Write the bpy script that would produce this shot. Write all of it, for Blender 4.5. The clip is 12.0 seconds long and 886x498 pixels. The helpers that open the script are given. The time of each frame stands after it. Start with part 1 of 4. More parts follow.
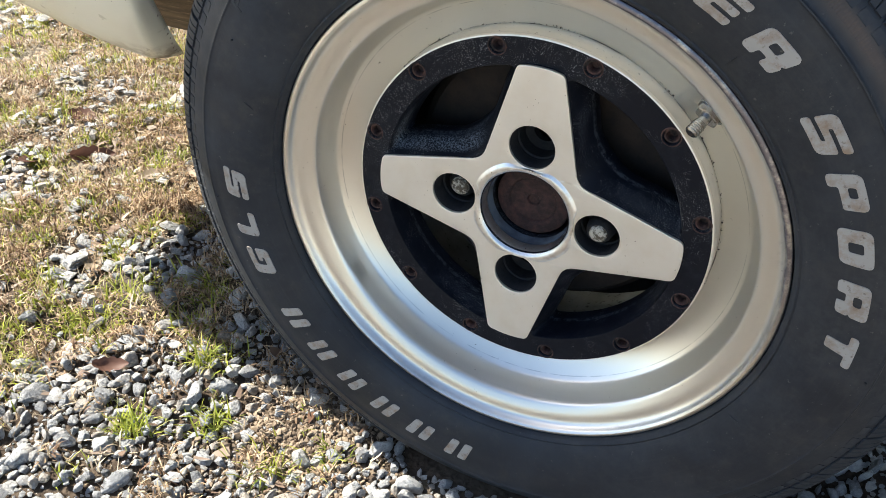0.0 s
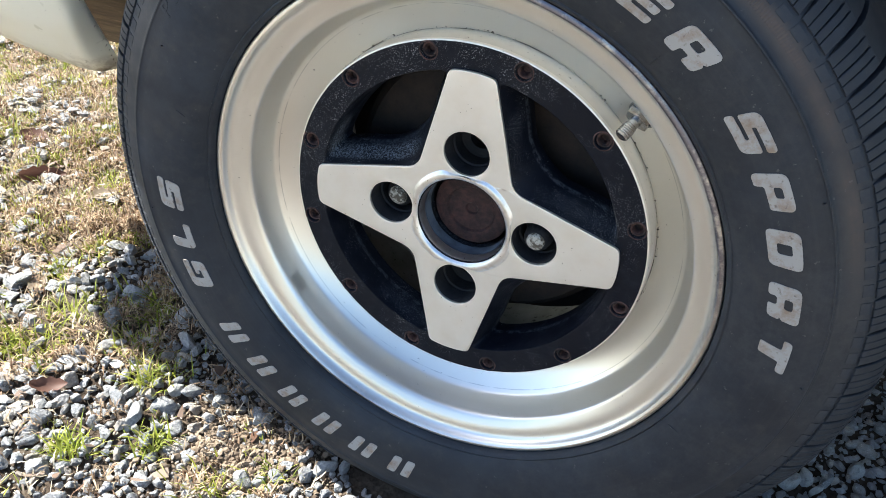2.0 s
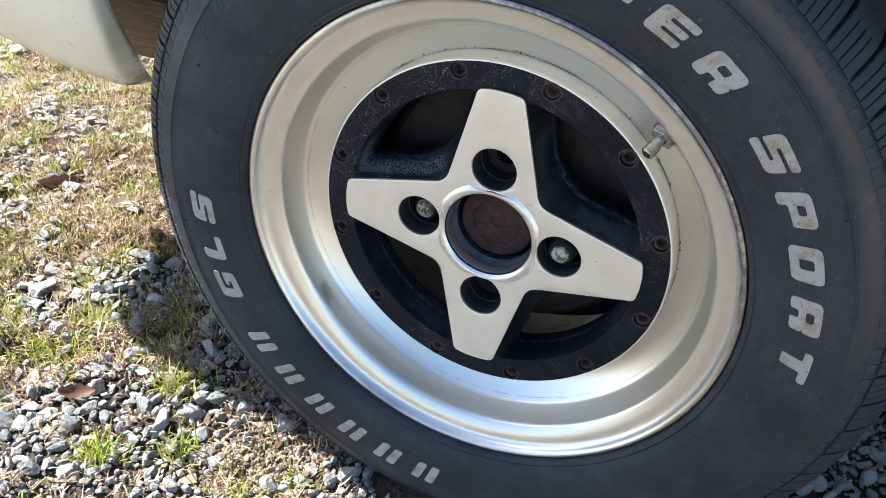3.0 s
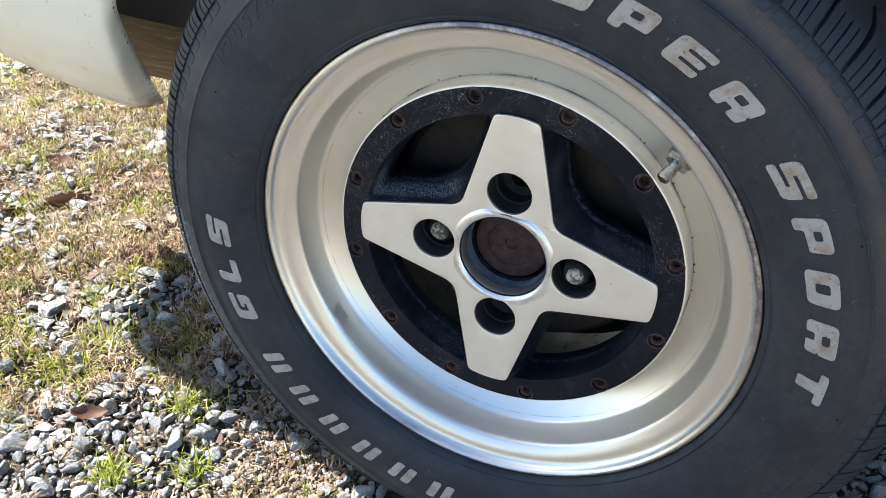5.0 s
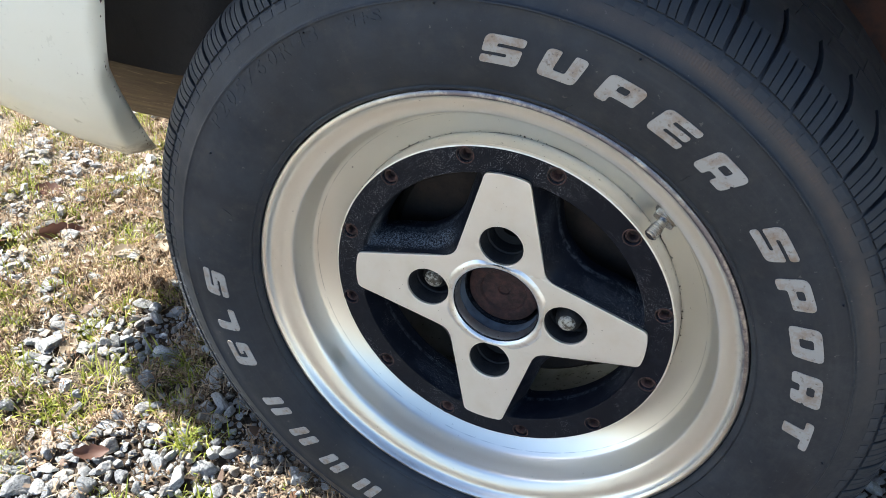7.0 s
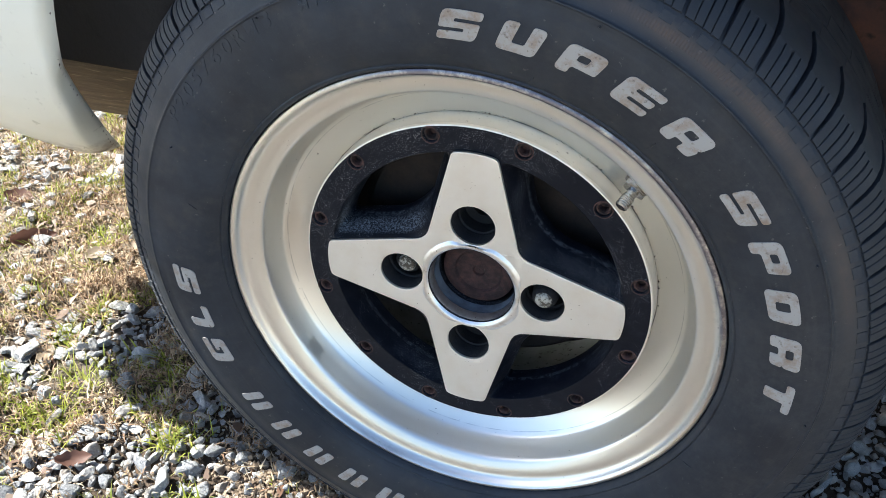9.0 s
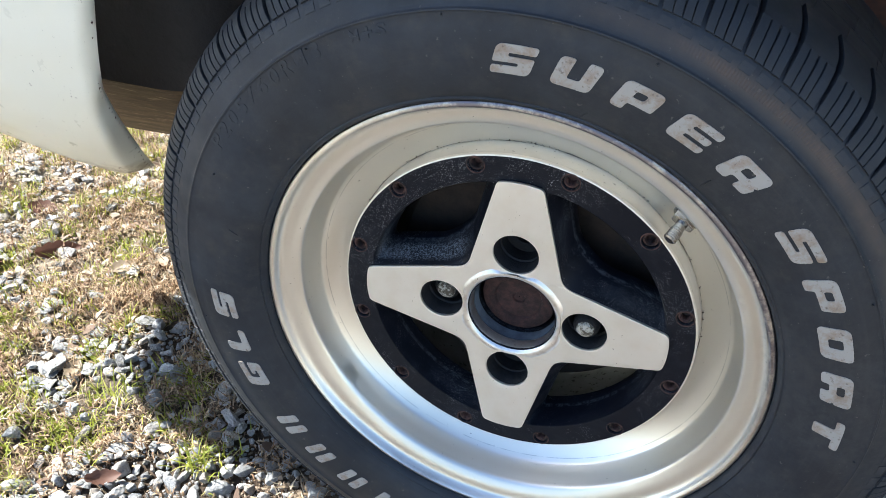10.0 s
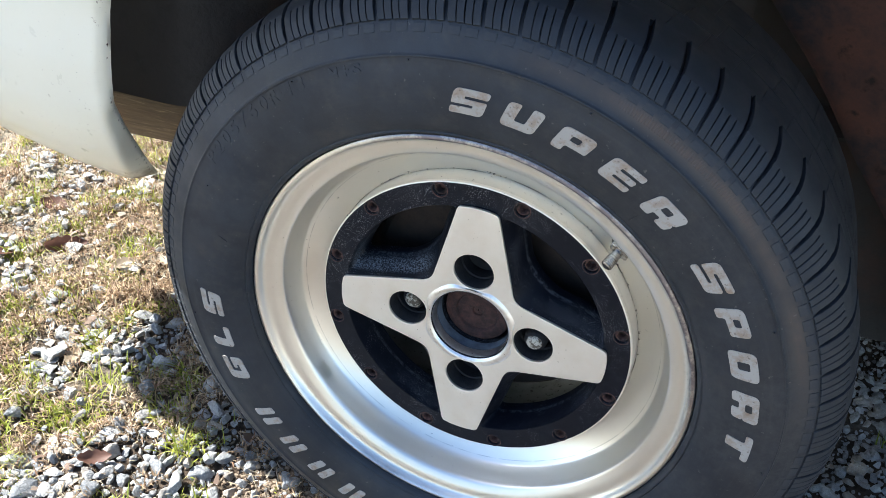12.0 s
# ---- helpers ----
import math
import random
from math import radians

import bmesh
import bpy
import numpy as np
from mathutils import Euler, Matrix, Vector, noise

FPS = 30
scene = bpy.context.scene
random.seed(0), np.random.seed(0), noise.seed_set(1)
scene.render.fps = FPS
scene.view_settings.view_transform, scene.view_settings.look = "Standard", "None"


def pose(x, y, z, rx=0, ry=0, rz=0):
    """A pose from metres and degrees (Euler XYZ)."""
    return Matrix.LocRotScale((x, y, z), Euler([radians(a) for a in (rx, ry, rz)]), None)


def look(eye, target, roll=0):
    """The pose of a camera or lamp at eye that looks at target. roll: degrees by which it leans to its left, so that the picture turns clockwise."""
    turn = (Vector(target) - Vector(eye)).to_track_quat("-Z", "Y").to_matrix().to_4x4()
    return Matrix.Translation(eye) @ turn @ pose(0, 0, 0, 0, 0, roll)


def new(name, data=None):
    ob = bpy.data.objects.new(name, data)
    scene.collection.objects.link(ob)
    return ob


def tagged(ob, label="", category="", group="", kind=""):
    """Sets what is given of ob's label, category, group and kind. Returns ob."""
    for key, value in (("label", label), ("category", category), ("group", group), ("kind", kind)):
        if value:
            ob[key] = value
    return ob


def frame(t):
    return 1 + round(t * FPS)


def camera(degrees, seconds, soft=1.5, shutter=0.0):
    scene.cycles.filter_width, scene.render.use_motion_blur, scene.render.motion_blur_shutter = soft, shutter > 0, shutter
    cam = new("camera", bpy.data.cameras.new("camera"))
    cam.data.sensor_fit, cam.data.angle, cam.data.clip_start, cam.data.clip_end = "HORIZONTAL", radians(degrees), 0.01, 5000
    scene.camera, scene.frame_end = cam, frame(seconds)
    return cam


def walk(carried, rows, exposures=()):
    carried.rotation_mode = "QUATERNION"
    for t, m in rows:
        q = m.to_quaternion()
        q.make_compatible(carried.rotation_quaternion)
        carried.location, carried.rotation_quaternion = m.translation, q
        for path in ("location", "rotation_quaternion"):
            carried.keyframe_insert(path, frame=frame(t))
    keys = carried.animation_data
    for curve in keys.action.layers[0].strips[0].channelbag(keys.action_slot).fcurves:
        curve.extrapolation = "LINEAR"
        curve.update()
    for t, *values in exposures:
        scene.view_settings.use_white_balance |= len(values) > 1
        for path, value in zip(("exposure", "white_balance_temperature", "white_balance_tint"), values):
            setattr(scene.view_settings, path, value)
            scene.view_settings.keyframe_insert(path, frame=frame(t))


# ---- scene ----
# The wheel's hub stands over the world's origin; the wheel's outer face looks along -y, x runs along the car.
HUB = 0.262
cam = camera(54.04, 12.0, soft=0.65)
ROWS = [
    (0.0, 0.1615, -0.4925, 0.6069, 53.794, -1.008, 25.159),
    (0.5, 0.1720, -0.4868, 0.5966, 55.602, -1.622, 24.210),
    (1.0, 0.1774, -0.4835, 0.5896, 55.843, -1.697, 24.019),
    (1.5, 0.1904, -0.4831, 0.5899, 55.892, -1.721, 23.820),
    (2.0, 0.1886, -0.4809, 0.5888, 55.896, -1.659, 23.812),
    (2.5, 0.1786, -0.4885, 0.6020, 55.951, -1.632, 23.869),
    (3.0, 0.1751, -0.4978, 0.6045, 56.007, -1.607, 23.855),
    (5.0, 0.1613, -0.5016, 0.6170, 56.440, -1.403, 23.423),
    (5.5, 0.1645, -0.5022, 0.6120, 56.562, -1.534, 23.472),
    (6.0, 0.1664, -0.4936, 0.6110, 56.545, -1.510, 23.280),
    (6.5, 0.1615, -0.4860, 0.6347, 56.385, -1.299, 23.077),
    (6.7, 0.1557, -0.4923, 0.6645, 56.025, -1.164, 22.547),
    (8.5, 0.1419, -0.4777, 0.6641, 54.666, 0.787, 19.733),
    (9.0, 0.1570, -0.4822, 0.6572, 54.606, 1.359, 19.251),
    (9.5, 0.1448, -0.4726, 0.6628, 54.573, 1.861, 18.973),
    (10.0, 0.1286, -0.4776, 0.6711, 54.732, 1.256, 19.818),
    (10.5, 0.1034, -0.4824, 0.6815, 55.310, -0.524, 22.339),
    (11.0, 0.1086, -0.4866, 0.6771, 55.359, -0.581, 22.386),
    (11.5, 0.1312, -0.4969, 0.6856, 55.632, -0.903, 22.321),
    (12.0, 0.1782, -0.5178, 0.7126, 55.572, -0.963, 21.967),
]
EXPOSURES = [(0.0, 1.94, 6570, 8), (0.5, 2.02, 6550, 8), (1.5, 2.18, 6150, 8), (3.0, 2.15, 6170, 8), (5.0, 2.13, 6170, 8), (5.5, 2.03, 6130, 8), (6.5, 2.08, 6130, 8), (8.5, 2.17, 6120, 8), (10.0, 2.23, 6120, 8), (10.5, 2.11, 6400, 11), (11.0, 2.03, 6220, 11), (11.5, 2.07, 6220, 11), (12.0, 2.27, 6020, 8)]
walk(cam, [(t, pose(x, y, z, rx, ry, rz)) for t, x, y, z, rx, ry, rz in ROWS], EXPOSURES)

# ---- light ----
SUN_UP, SUN_SIDE = 45.0, 2.0  # degrees above the horizon; degrees from -x towards +y
to_sun = Vector((-math.cos(radians(SUN_UP)) * math.cos(radians(SUN_SIDE)), math.cos(radians(SUN_UP)) * math.sin(radians(SUN_SIDE)), math.sin(radians(SUN_UP))))
world = bpy.data.worlds.new("sky")
scene.world = world
world.use_nodes = True
wn = world.node_tree.nodes
sky = wn.new("ShaderNodeTexSky")
sky.sky_type, sky.sun_disc = "NISHITA", False
sky.sun_elevation = radians(SUN_UP)
sky.sun_rotation = math.atan2(to_sun.x, to_sun.y)
world.node_tree.links.new(sky.outputs[0], wn["Background"].inputs[0])
wn["Background"].inputs[1].default_value = 0.064
sun = new("sun", bpy.data.lights.new("sun", "SUN"))
sun.data.energy, sun.data.angle, sun.data.color = 4.2, radians(0.55), (1.0, 0.955, 0.865)
sun.matrix_world = look(to_sun * 20, (0, 0, 0))


# ---- materials ----
class Mat:
    """A small builder for node materials."""

    def __init__(self, name, color, rough=0.5, metal=0.0, spec=0.5):
        self.m = bpy.data.materials.new(name)
        self.m.use_nodes = True
        self.nt = self.m.node_tree
        self.b = self.nt.nodes["Principled BSDF"]
        self.b.inputs["Base Color"].default_value = (*color, 1)
        self.b.inputs["Roughness"].default_value = rough
        self.b.inputs["Metallic"].default_value = metal
        self.b.inputs["Specular IOR Level"].default_value = spec
        self.tc = self.nt.nodes.new("ShaderNodeTexCoord")
        self.col = None
        self.color = color
        self.bump = None

    def n(self, kind, **kw):
        node = self.nt.nodes.new(kind)
        for k, v in kw.items():
            node.inputs[k].default_value = v
        return node

    def link(self, a, b):
        self.nt.links.new(a, b)

    def noise(self, scale, detail=4.0, rough=0.6, vec=None):
        nd = self.n("ShaderNodeTexNoise", Scale=scale, Detail=detail, Roughness=rough)
        self.link(vec or self.tc.outputs["Object"], nd.inputs["Vector"])
        return nd.outputs[0]

    def ramp(self, fac, a, b, va=0.0, vb=1.0):
        r = self.n("ShaderNodeMapRange")
        r.inputs["From Min"].default_value, r.inputs["From Max"].default_value = a, b
        r.inputs["To Min"].default_value, r.inputs["To Max"].default_value = va, vb
        self.link(fac, r.inputs["Value"])
        return r.outputs[0]

    def math(self, op, a, b=None):
        nd = self.nt.nodes.new("ShaderNodeMath")
        nd.operation = op
        for i, v in enumerate((a, b)):
            if v is None:
                continue
            if isinstance(v, (int, float)):
                nd.inputs[i].default_value = v
            else:
                self.link(v, nd.inputs[i])
        return nd.outputs[0]

    def mix(self, fac, color):
        """Lay a colour over what there is, by fac."""
        mx = self.nt.nodes.new("ShaderNodeMix")
        mx.data_type = "RGBA"
        self.link(fac, mx.inputs[0])
        if self.col is None:
            mx.inputs[6].default_value = (*self.color, 1)
        else:
            self.link(self.col, mx.inputs[6])
        if isinstance(color, tuple):
            mx.inputs[7].default_value = (*color, 1)
        else:
            self.link(color, mx.inputs[7])
        self.col = mx.outputs[2]
        self.link(self.col, self.b.inputs["Base Color"])
        return self

    def rough(self, fac):
        self.link(fac, self.b.inputs["Roughness"])
        return self

    def relief(self, fac, strength, distance):
        bp = self.n("ShaderNodeBump", Strength=strength, Distance=distance)
        self.link(fac, bp.inputs["Height"])
        if self.bump is not None:
            self.link(self.bump, bp.inputs["Normal"])
        self.bump = bp.outputs[0]
        self.link(self.bump, self.b.inputs["Normal"])
        return self

    def radius(self):
        sep = self.nt.nodes.new("ShaderNodeSeparateXYZ")
        self.link(self.tc.outputs["Object"], sep.inputs[0])
        return self.math("SQRT", self.math("ADD", self.math("MULTIPLY", sep.outputs[0], sep.outputs[0]), self.math("MULTIPLY", sep.outputs[2], sep.outputs[2])))

    def island(self, per_object=False):
        if per_object:
            return self.nt.nodes.new("ShaderNodeObjectInfo").outputs["Random"]
        return self.nt.nodes.new("ShaderNodeNewGeometry").outputs["Random Per Island"]


def make_rubber():
    k = Mat("tyre_rubber", (0.0102, 0.0150, 0.0236), 0.7, spec=0.45)
    k.mix(k.ramp(k.noise(9, 6, 0.65), 0.44, 0.64), (0.025, 0.033, 0.046))
    k.mix(k.ramp(k.noise(3.5, 5, 0.65), 0.46, 0.66, 0.0, 0.6), (0.0165, 0.0190, 0.0235))
    k.mix(k.math("MULTIPLY", k.ramp(k.noise(60, 6, 0.7), 0.52, 0.75), 0.4), (0.060, 0.054, 0.048))
    r = k.radius()
    side = k.nt.nodes.new("ShaderNodeSeparateXYZ")
    k.link(k.tc.outputs["Object"], side.inputs[0])
    ring = k.math("MULTIPLY", k.ramp(r, 0.246, 0.2520), k.ramp(r, 0.260, 0.2545))
    k.mix(k.math("MULTIPLY", ring, k.math("MULTIPLY", k.math("MULTIPLY", k.ramp(side.outputs[0], 0.0, 0.10), k.ramp(side.outputs[2], 0.02, 0.10)), k.ramp(k.noise(6, 5, 0.7), 0.36, 0.56, 0.25, 0.95))), (0.085, 0.064, 0.052))
    k.mix(k.math("MULTIPLY", k.ramp(side.outputs[0], -0.02, 0.16), k.math("MULTIPLY", k.ramp(k.noise(13, 6, 0.75), 0.40, 0.62), k.ramp(k.noise(190, 4, 0.75), 0.36, 0.60, 0.15, 0.75))), (0.036, 0.039, 0.044))
    k.mix(k.ramp(k.noise(260, 3), 0.68, 0.74, 0.0, 0.5), (0.13, 0.12, 0.11))
    rings = k.n("ShaderNodeTexNoise", Scale=420.0, Detail=4.0)
    rings.noise_dimensions = "1D"
    k.link(r, rings.inputs["W"])
    k.mix(k.math("MULTIPLY", k.ramp(rings.outputs[0], 0.50, 0.72), k.ramp(k.noise(5, 4), 0.42, 0.62, 0.0, 0.25)), (0.040, 0.041, 0.044))
    sep = k.nt.nodes.new("ShaderNodeSeparateXYZ")
    k.link(k.tc.outputs["Object"], sep.inputs[0])
    ribs = k.math("SINE", k.math("MULTIPLY", k.math("ARCTAN2", sep.outputs[0], sep.outputs[2]), 820.0))
    band = k.math("MULTIPLY", k.math("MULTIPLY", k.ramp(r, 0.2508, 0.2514), k.ramp(r, 0.2562, 0.2555)), k.math("MULTIPLY", k.ramp(sep.outputs[0], 0.09, 0.12), k.ramp(sep.outputs[0], 0.20, 0.17)))
    k.relief(k.math("MULTIPLY", ribs, band), 0.35, 0.0005)
    rub = k.math("MULTIPLY", k.ramp(k.noise(95, 6, 0.8), 0.60, 0.66), k.ramp(k.noise(11, 3), 0.55, 0.61, 0.0, 0.7))
    k.mix(k.math("MULTIPLY", rub, k.ramp(r, 0.262, 0.266)), (0.16, 0.165, 0.18))
    k.mix(k.math("MULTIPLY", k.ramp(k.noise(38, 6, 0.8), 0.55, 0.70, 0.0, 0.5), k.ramp(r, 0.246, 0.258)), (0.048, 0.047, 0.048))
    k.mix(k.ramp(r, 0.2625, 0.2665, 0.0, 0.55), (0.0100, 0.0135, 0.0195))
    k.rough(k.ramp(k.noise(25, 4), 0.3, 0.7, 0.46, 0.72))
    k.relief(k.noise(900, 2), 0.15, 0.0006)
    k.relief(k.noise(70, 4), 0.12, 0.002)
    return k.m


def make_letter():
    k = Mat("letter_white", (0.36, 0.345, 0.325), 0.65)
    k.mix(k.ramp(k.noise(70, 5, 0.7), 0.47, 0.66), (0.27, 0.20, 0.145))
    k.mix(k.ramp(k.noise(300, 3), 0.60, 0.72), (0.16, 0.13, 0.11))
    k.relief(k.noise(500, 3), 0.2, 0.0005)
    return k.m


def make_polished():
    k = Mat("satin_aluminium", (0.82, 0.795, 0.735), 0.33, metal=0.94)
    k.mix(k.ramp(k.noise(12, 4), 0.45, 0.75, 0.0, 0.5), (0.765, 0.74, 0.665))
    k.mix(k.ramp(k.noise(420, 3), 0.71, 0.76), (0.12, 0.10, 0.09))
    k.rough(k.ramp(k.noise(22, 6, 0.7), 0.3, 0.72, 0.285, 0.325))
    r = k.radius()
    sep = k.nt.nodes.new("ShaderNodeSeparateXYZ")
    k.link(k.tc.outputs["Object"], sep.inputs[0])
    side = k.math("MAXIMUM", k.ramp(k.noise(4.5, 2), 0.60, 0.70), k.ramp(k.math("ADD", sep.outputs[2], k.math("MULTIPLY", sep.outputs[0], 0.70)), 0.06, 0.16))
    tarnish = k.math("MULTIPLY", k.math("MULTIPLY", k.ramp(k.math("ADD", r, k.ramp(k.noise(40, 4), 0.3, 0.7, -0.0010, 0.0010)), 0.1778, 0.1796), k.ramp(k.noise(60, 6, 0.75), 0.28, 0.50, 0.3, 0.95)), side)
    k.mix(tarnish, (0.14, 0.13, 0.165))
    seam = k.math("MULTIPLY", k.ramp(r, 0.1526, 0.1529), k.ramp(r, 0.1534, 0.1531))
    k.mix(k.math("MULTIPLY", seam, k.ramp(k.noise(50, 5, 0.75), 0.42, 0.58, 0.0, 0.45)), (0.25, 0.25, 0.25))
    scuff = k.math("MULTIPLY", k.math("MULTIPLY", k.ramp(r, 0.172, 0.176), k.ramp(k.noise(170, 5, 0.75), 0.52, 0.62)), k.ramp(k.noise(7, 2), 0.52, 0.60, 0.0, 0.2))
    k.mix(scuff, (0.40, 0.41, 0.38))
    lathe = k.n("ShaderNodeTexNoise", Scale=2600.0, Detail=2.0)
    lathe.noise_dimensions = "1D"
    k.link(r, lathe.inputs["W"])
    k.relief(lathe.outputs[0], 0.05, 0.0004)
    return k.m


def make_ring():
    k = Mat("polished_ring", (0.86, 0.87, 0.87), 0.22, metal=1.0)
    k.mix(k.ramp(k.noise(150, 5), 0.5, 0.7), (0.70, 0.69, 0.67))
    k.mix(k.ramp(k.noise(500, 2), 0.71, 0.75), (0.15, 0.12, 0.10))
    k.rough(k.ramp(k.noise(60, 4), 0.3, 0.7, 0.285, 0.38))
    return k.m


def make_brushed():
    k = Mat("machined_face", (0.87, 0.85, 0.80), 0.46, metal=0.85)
    k.mix(k.ramp(k.noise(40, 5), 0.45, 0.75, 0.0, 0.5), (0.79, 0.74, 0.65))
    k.mix(k.ramp(k.noise(520, 2), 0.735, 0.765), (0.14, 0.10, 0.08))
    k.rough(k.ramp(k.noise(120, 4), 0.3, 0.7, 0.40, 0.54))
    k.relief(k.noise(1500, 2), 0.06, 0.0004)
    return k.m


def make_black_paint():
    k = Mat("worn_black_paint", (0.0046, 0.0062, 0.0120), 0.40, spec=0.18)
    k.mix(k.ramp(k.noise(22, 4), 0.45, 0.75, 0.0, 0.7), (0.011, 0.012, 0.016))
    k.mix(k.math("MULTIPLY", k.ramp(k.noise(48, 6, 0.75), 0.52, 0.68), 0.2), (0.036, 0.041, 0.052))
    sep = k.nt.nodes.new("ShaderNodeSeparateXYZ")
    k.link(k.tc.outputs["Object"], sep.inputs[0])
    # bare metal along the inner edge of the gaps and in powdery patches on their slopes
    lip = k.math("MULTIPLY", k.ramp(sep.outputs[1], 0.0206, 0.0219), k.ramp(sep.outputs[1], 0.0250, 0.0238))
    k.mix(k.math("MULTIPLY", lip, k.ramp(k.noise(260, 5, 0.75), 0.44, 0.58, 0.0, 0.4)), (0.13, 0.145, 0.17))
    slope = k.math("MULTIPLY", k.ramp(sep.outputs[1], 0.004, 0.008), k.ramp(sep.outputs[1], 0.022, 0.016))
    powder = k.math("MULTIPLY", k.ramp(k.noise(16, 3), 0.46, 0.60), k.ramp(k.noise(900, 4, 0.75), 0.46, 0.60))
    patch = k.math("MULTIPLY", k.ramp(sep.outputs[0], -0.025, -0.045), k.math("MULTIPLY", k.ramp(sep.outputs[2], 0.005, 0.020), k.ramp(sep.outputs[2], 0.060, 0.045)))
    k.mix(k.math("MULTIPLY", slope, k.math("MULTIPLY", powder, 0.22)), (0.17, 0.19, 0.23))
    k.mix(k.math("MULTIPLY", slope, k.math("MULTIPLY", patch, k.ramp(k.noise(800, 4, 0.75), 0.47, 0.58, 0.0, 0.8))), (0.22, 0.25, 0.29))
    chips = k.math("MULTIPLY", k.ramp(k.noise(1500, 2), 0.61, 0.66), k.ramp(k.math("ADD", k.noise(17, 6, 0.75), k.ramp(k.math("SUBTRACT", sep.outputs[2], k.math("MULTIPLY", sep.outputs[0], 0.5)), -0.12, 0.12, -0.045, 0.03)), 0.47, 0.60))
    k.mix(k.math("MULTIPLY", chips, 0.75), (0.45, 0.46, 0.48))
    k.rough(k.ramp(k.noise(50, 4), 0.3, 0.7, 0.32, 0.58))
    k.relief(k.noise(700, 3), 0.25, 0.0005)
    k.relief(k.noise(70, 4), 0.15, 0.001)
    return k.m


def make_rust(name, dark, light, scale=60):
    k = Mat(name, dark, 0.75)
    k.mix(k.ramp(k.noise(scale, 6, 0.7), 0.42, 0.66), light)
    k.mix(k.ramp(k.noise(scale * 4, 4), 0.58, 0.70), (0.025, 0.018, 0.015))
    k.relief(k.noise(scale * 6, 5), 0.5, 0.001)
    return k.m


def make_dull():
    k = Mat("dull_cast_grey", (0.26, 0.265, 0.25), 0.6, metal=0.2)
    k.mix(k.ramp(k.noise(30, 5), 0.42, 0.7), (0.16, 0.16, 0.145))
    k.mix(k.ramp(k.noise(200, 4), 0.6, 0.7), (0.05, 0.045, 0.04))
    k.relief(k.noise(300, 4), 0.3, 0.0006)
    return k.m


def make_cast():
    k = Mat("grey_cast_side", (0.72, 0.70, 0.65), 0.42, metal=0.75)
    k.mix(k.ramp(k.noise(25, 4), 0.45, 0.72, 0.0, 0.7), (0.60, 0.58, 0.54))
    k.mix(k.ramp(k.noise(380, 4), 0.66, 0.72), (0.07, 0.06, 0.055))
    k.relief(k.noise(500, 3), 0.2, 0.0005)
    return k.m


def make_bore():
    k = Mat("blued_bore_steel", (0.115, 0.140, 0.175), 0.34, metal=0.1)
    k.mix(k.ramp(k.noise(60, 5), 0.45, 0.7), (0.030, 0.034, 0.045))
    k.relief(k.noise(300, 4), 0.25, 0.0006)
    return k.m


def make_zinc():
    k = Mat("zinc_steel", (0.38, 0.39, 0.40), 0.26, metal=1.0)
    k.mix(k.ramp(k.noise(260, 4), 0.50, 0.64), (0.30, 0.29, 0.27))
    k.relief(k.noise(700, 3), 0.2, 0.0004)
    return k.m


def make_stud():
    k = Mat("corroded_stud_end", (0.48, 0.46, 0.40), 0.7, metal=0.3)
    k.mix(k.ramp(k.noise(260, 5, 0.75), 0.46, 0.54), (0.10, 0.085, 0.065))
    k.relief(k.noise(500, 4), 0.6, 0.001)
    return k.m


def make_white_paint():
    k = Mat("white_car_paint", (0.84, 0.825, 0.715), 0.32)
    k.b.inputs["Coat Weight"].default_value = 0.4
    k.mix(k.ramp(k.noise(6, 4), 0.45, 0.7, 0.0, 0.45), (0.79, 0.765, 0.635))
    k.mix(k.math("MULTIPLY", k.ramp(k.noise(170, 4, 0.7), 0.66, 0.72), k.ramp(k.noise(12, 3), 0.5, 0.6)), (0.20, 0.13, 0.08))
    k.mix(k.ramp(k.noise(620, 2), 0.735, 0.765), (0.12, 0.09, 0.07))
    sep = k.nt.nodes.new("ShaderNodeSeparateXYZ")
    k.link(k.tc.outputs["Object"], sep.inputs[0])
    tip = k.math("MULTIPLY", k.ramp(sep.outputs[2], 0.300, 0.274), k.ramp(sep.outputs[0], -0.43, -0.385))
    k.mix(k.math("MULTIPLY", tip, k.ramp(k.noise(70, 6, 0.75), 0.40, 0.55)), (0.11, 0.065, 0.035))
    low = k.math("SUBTRACT", sep.outputs[2], k.math("ADD", 0.2754, k.math("MULTIPLY", k.math("MAXIMUM", k.math("SUBTRACT", -0.396, sep.outputs[0]), 0.0), 0.19)))
    k.mix(k.math("MULTIPLY", k.ramp(low, 0.022, 0.0), k.ramp(k.noise(55, 6, 0.75), 0.40, 0.60, 0.0, 0.6)), (0.42, 0.34, 0.24))
    k.rough(k.ramp(k.noise(40, 4), 0.3, 0.7, 0.26, 0.45))
    k.relief(k.noise(25, 3), 0.05, 0.004)
    return k.m


def make_under():
    k = Mat("black_underseal", (0.050, 0.045, 0.043), 0.7)
    k.mix(k.ramp(k.noise(7, 5, 0.65), 0.52, 0.68, 0.0, 0.55), (0.10, 0.045, 0.028))
    k.mix(k.ramp(k.noise(45, 5), 0.55, 0.75, 0.0, 0.6), (0.030, 0.028, 0.026))
    k.relief(k.noise(160, 5), 0.5, 0.002)
    return k.m


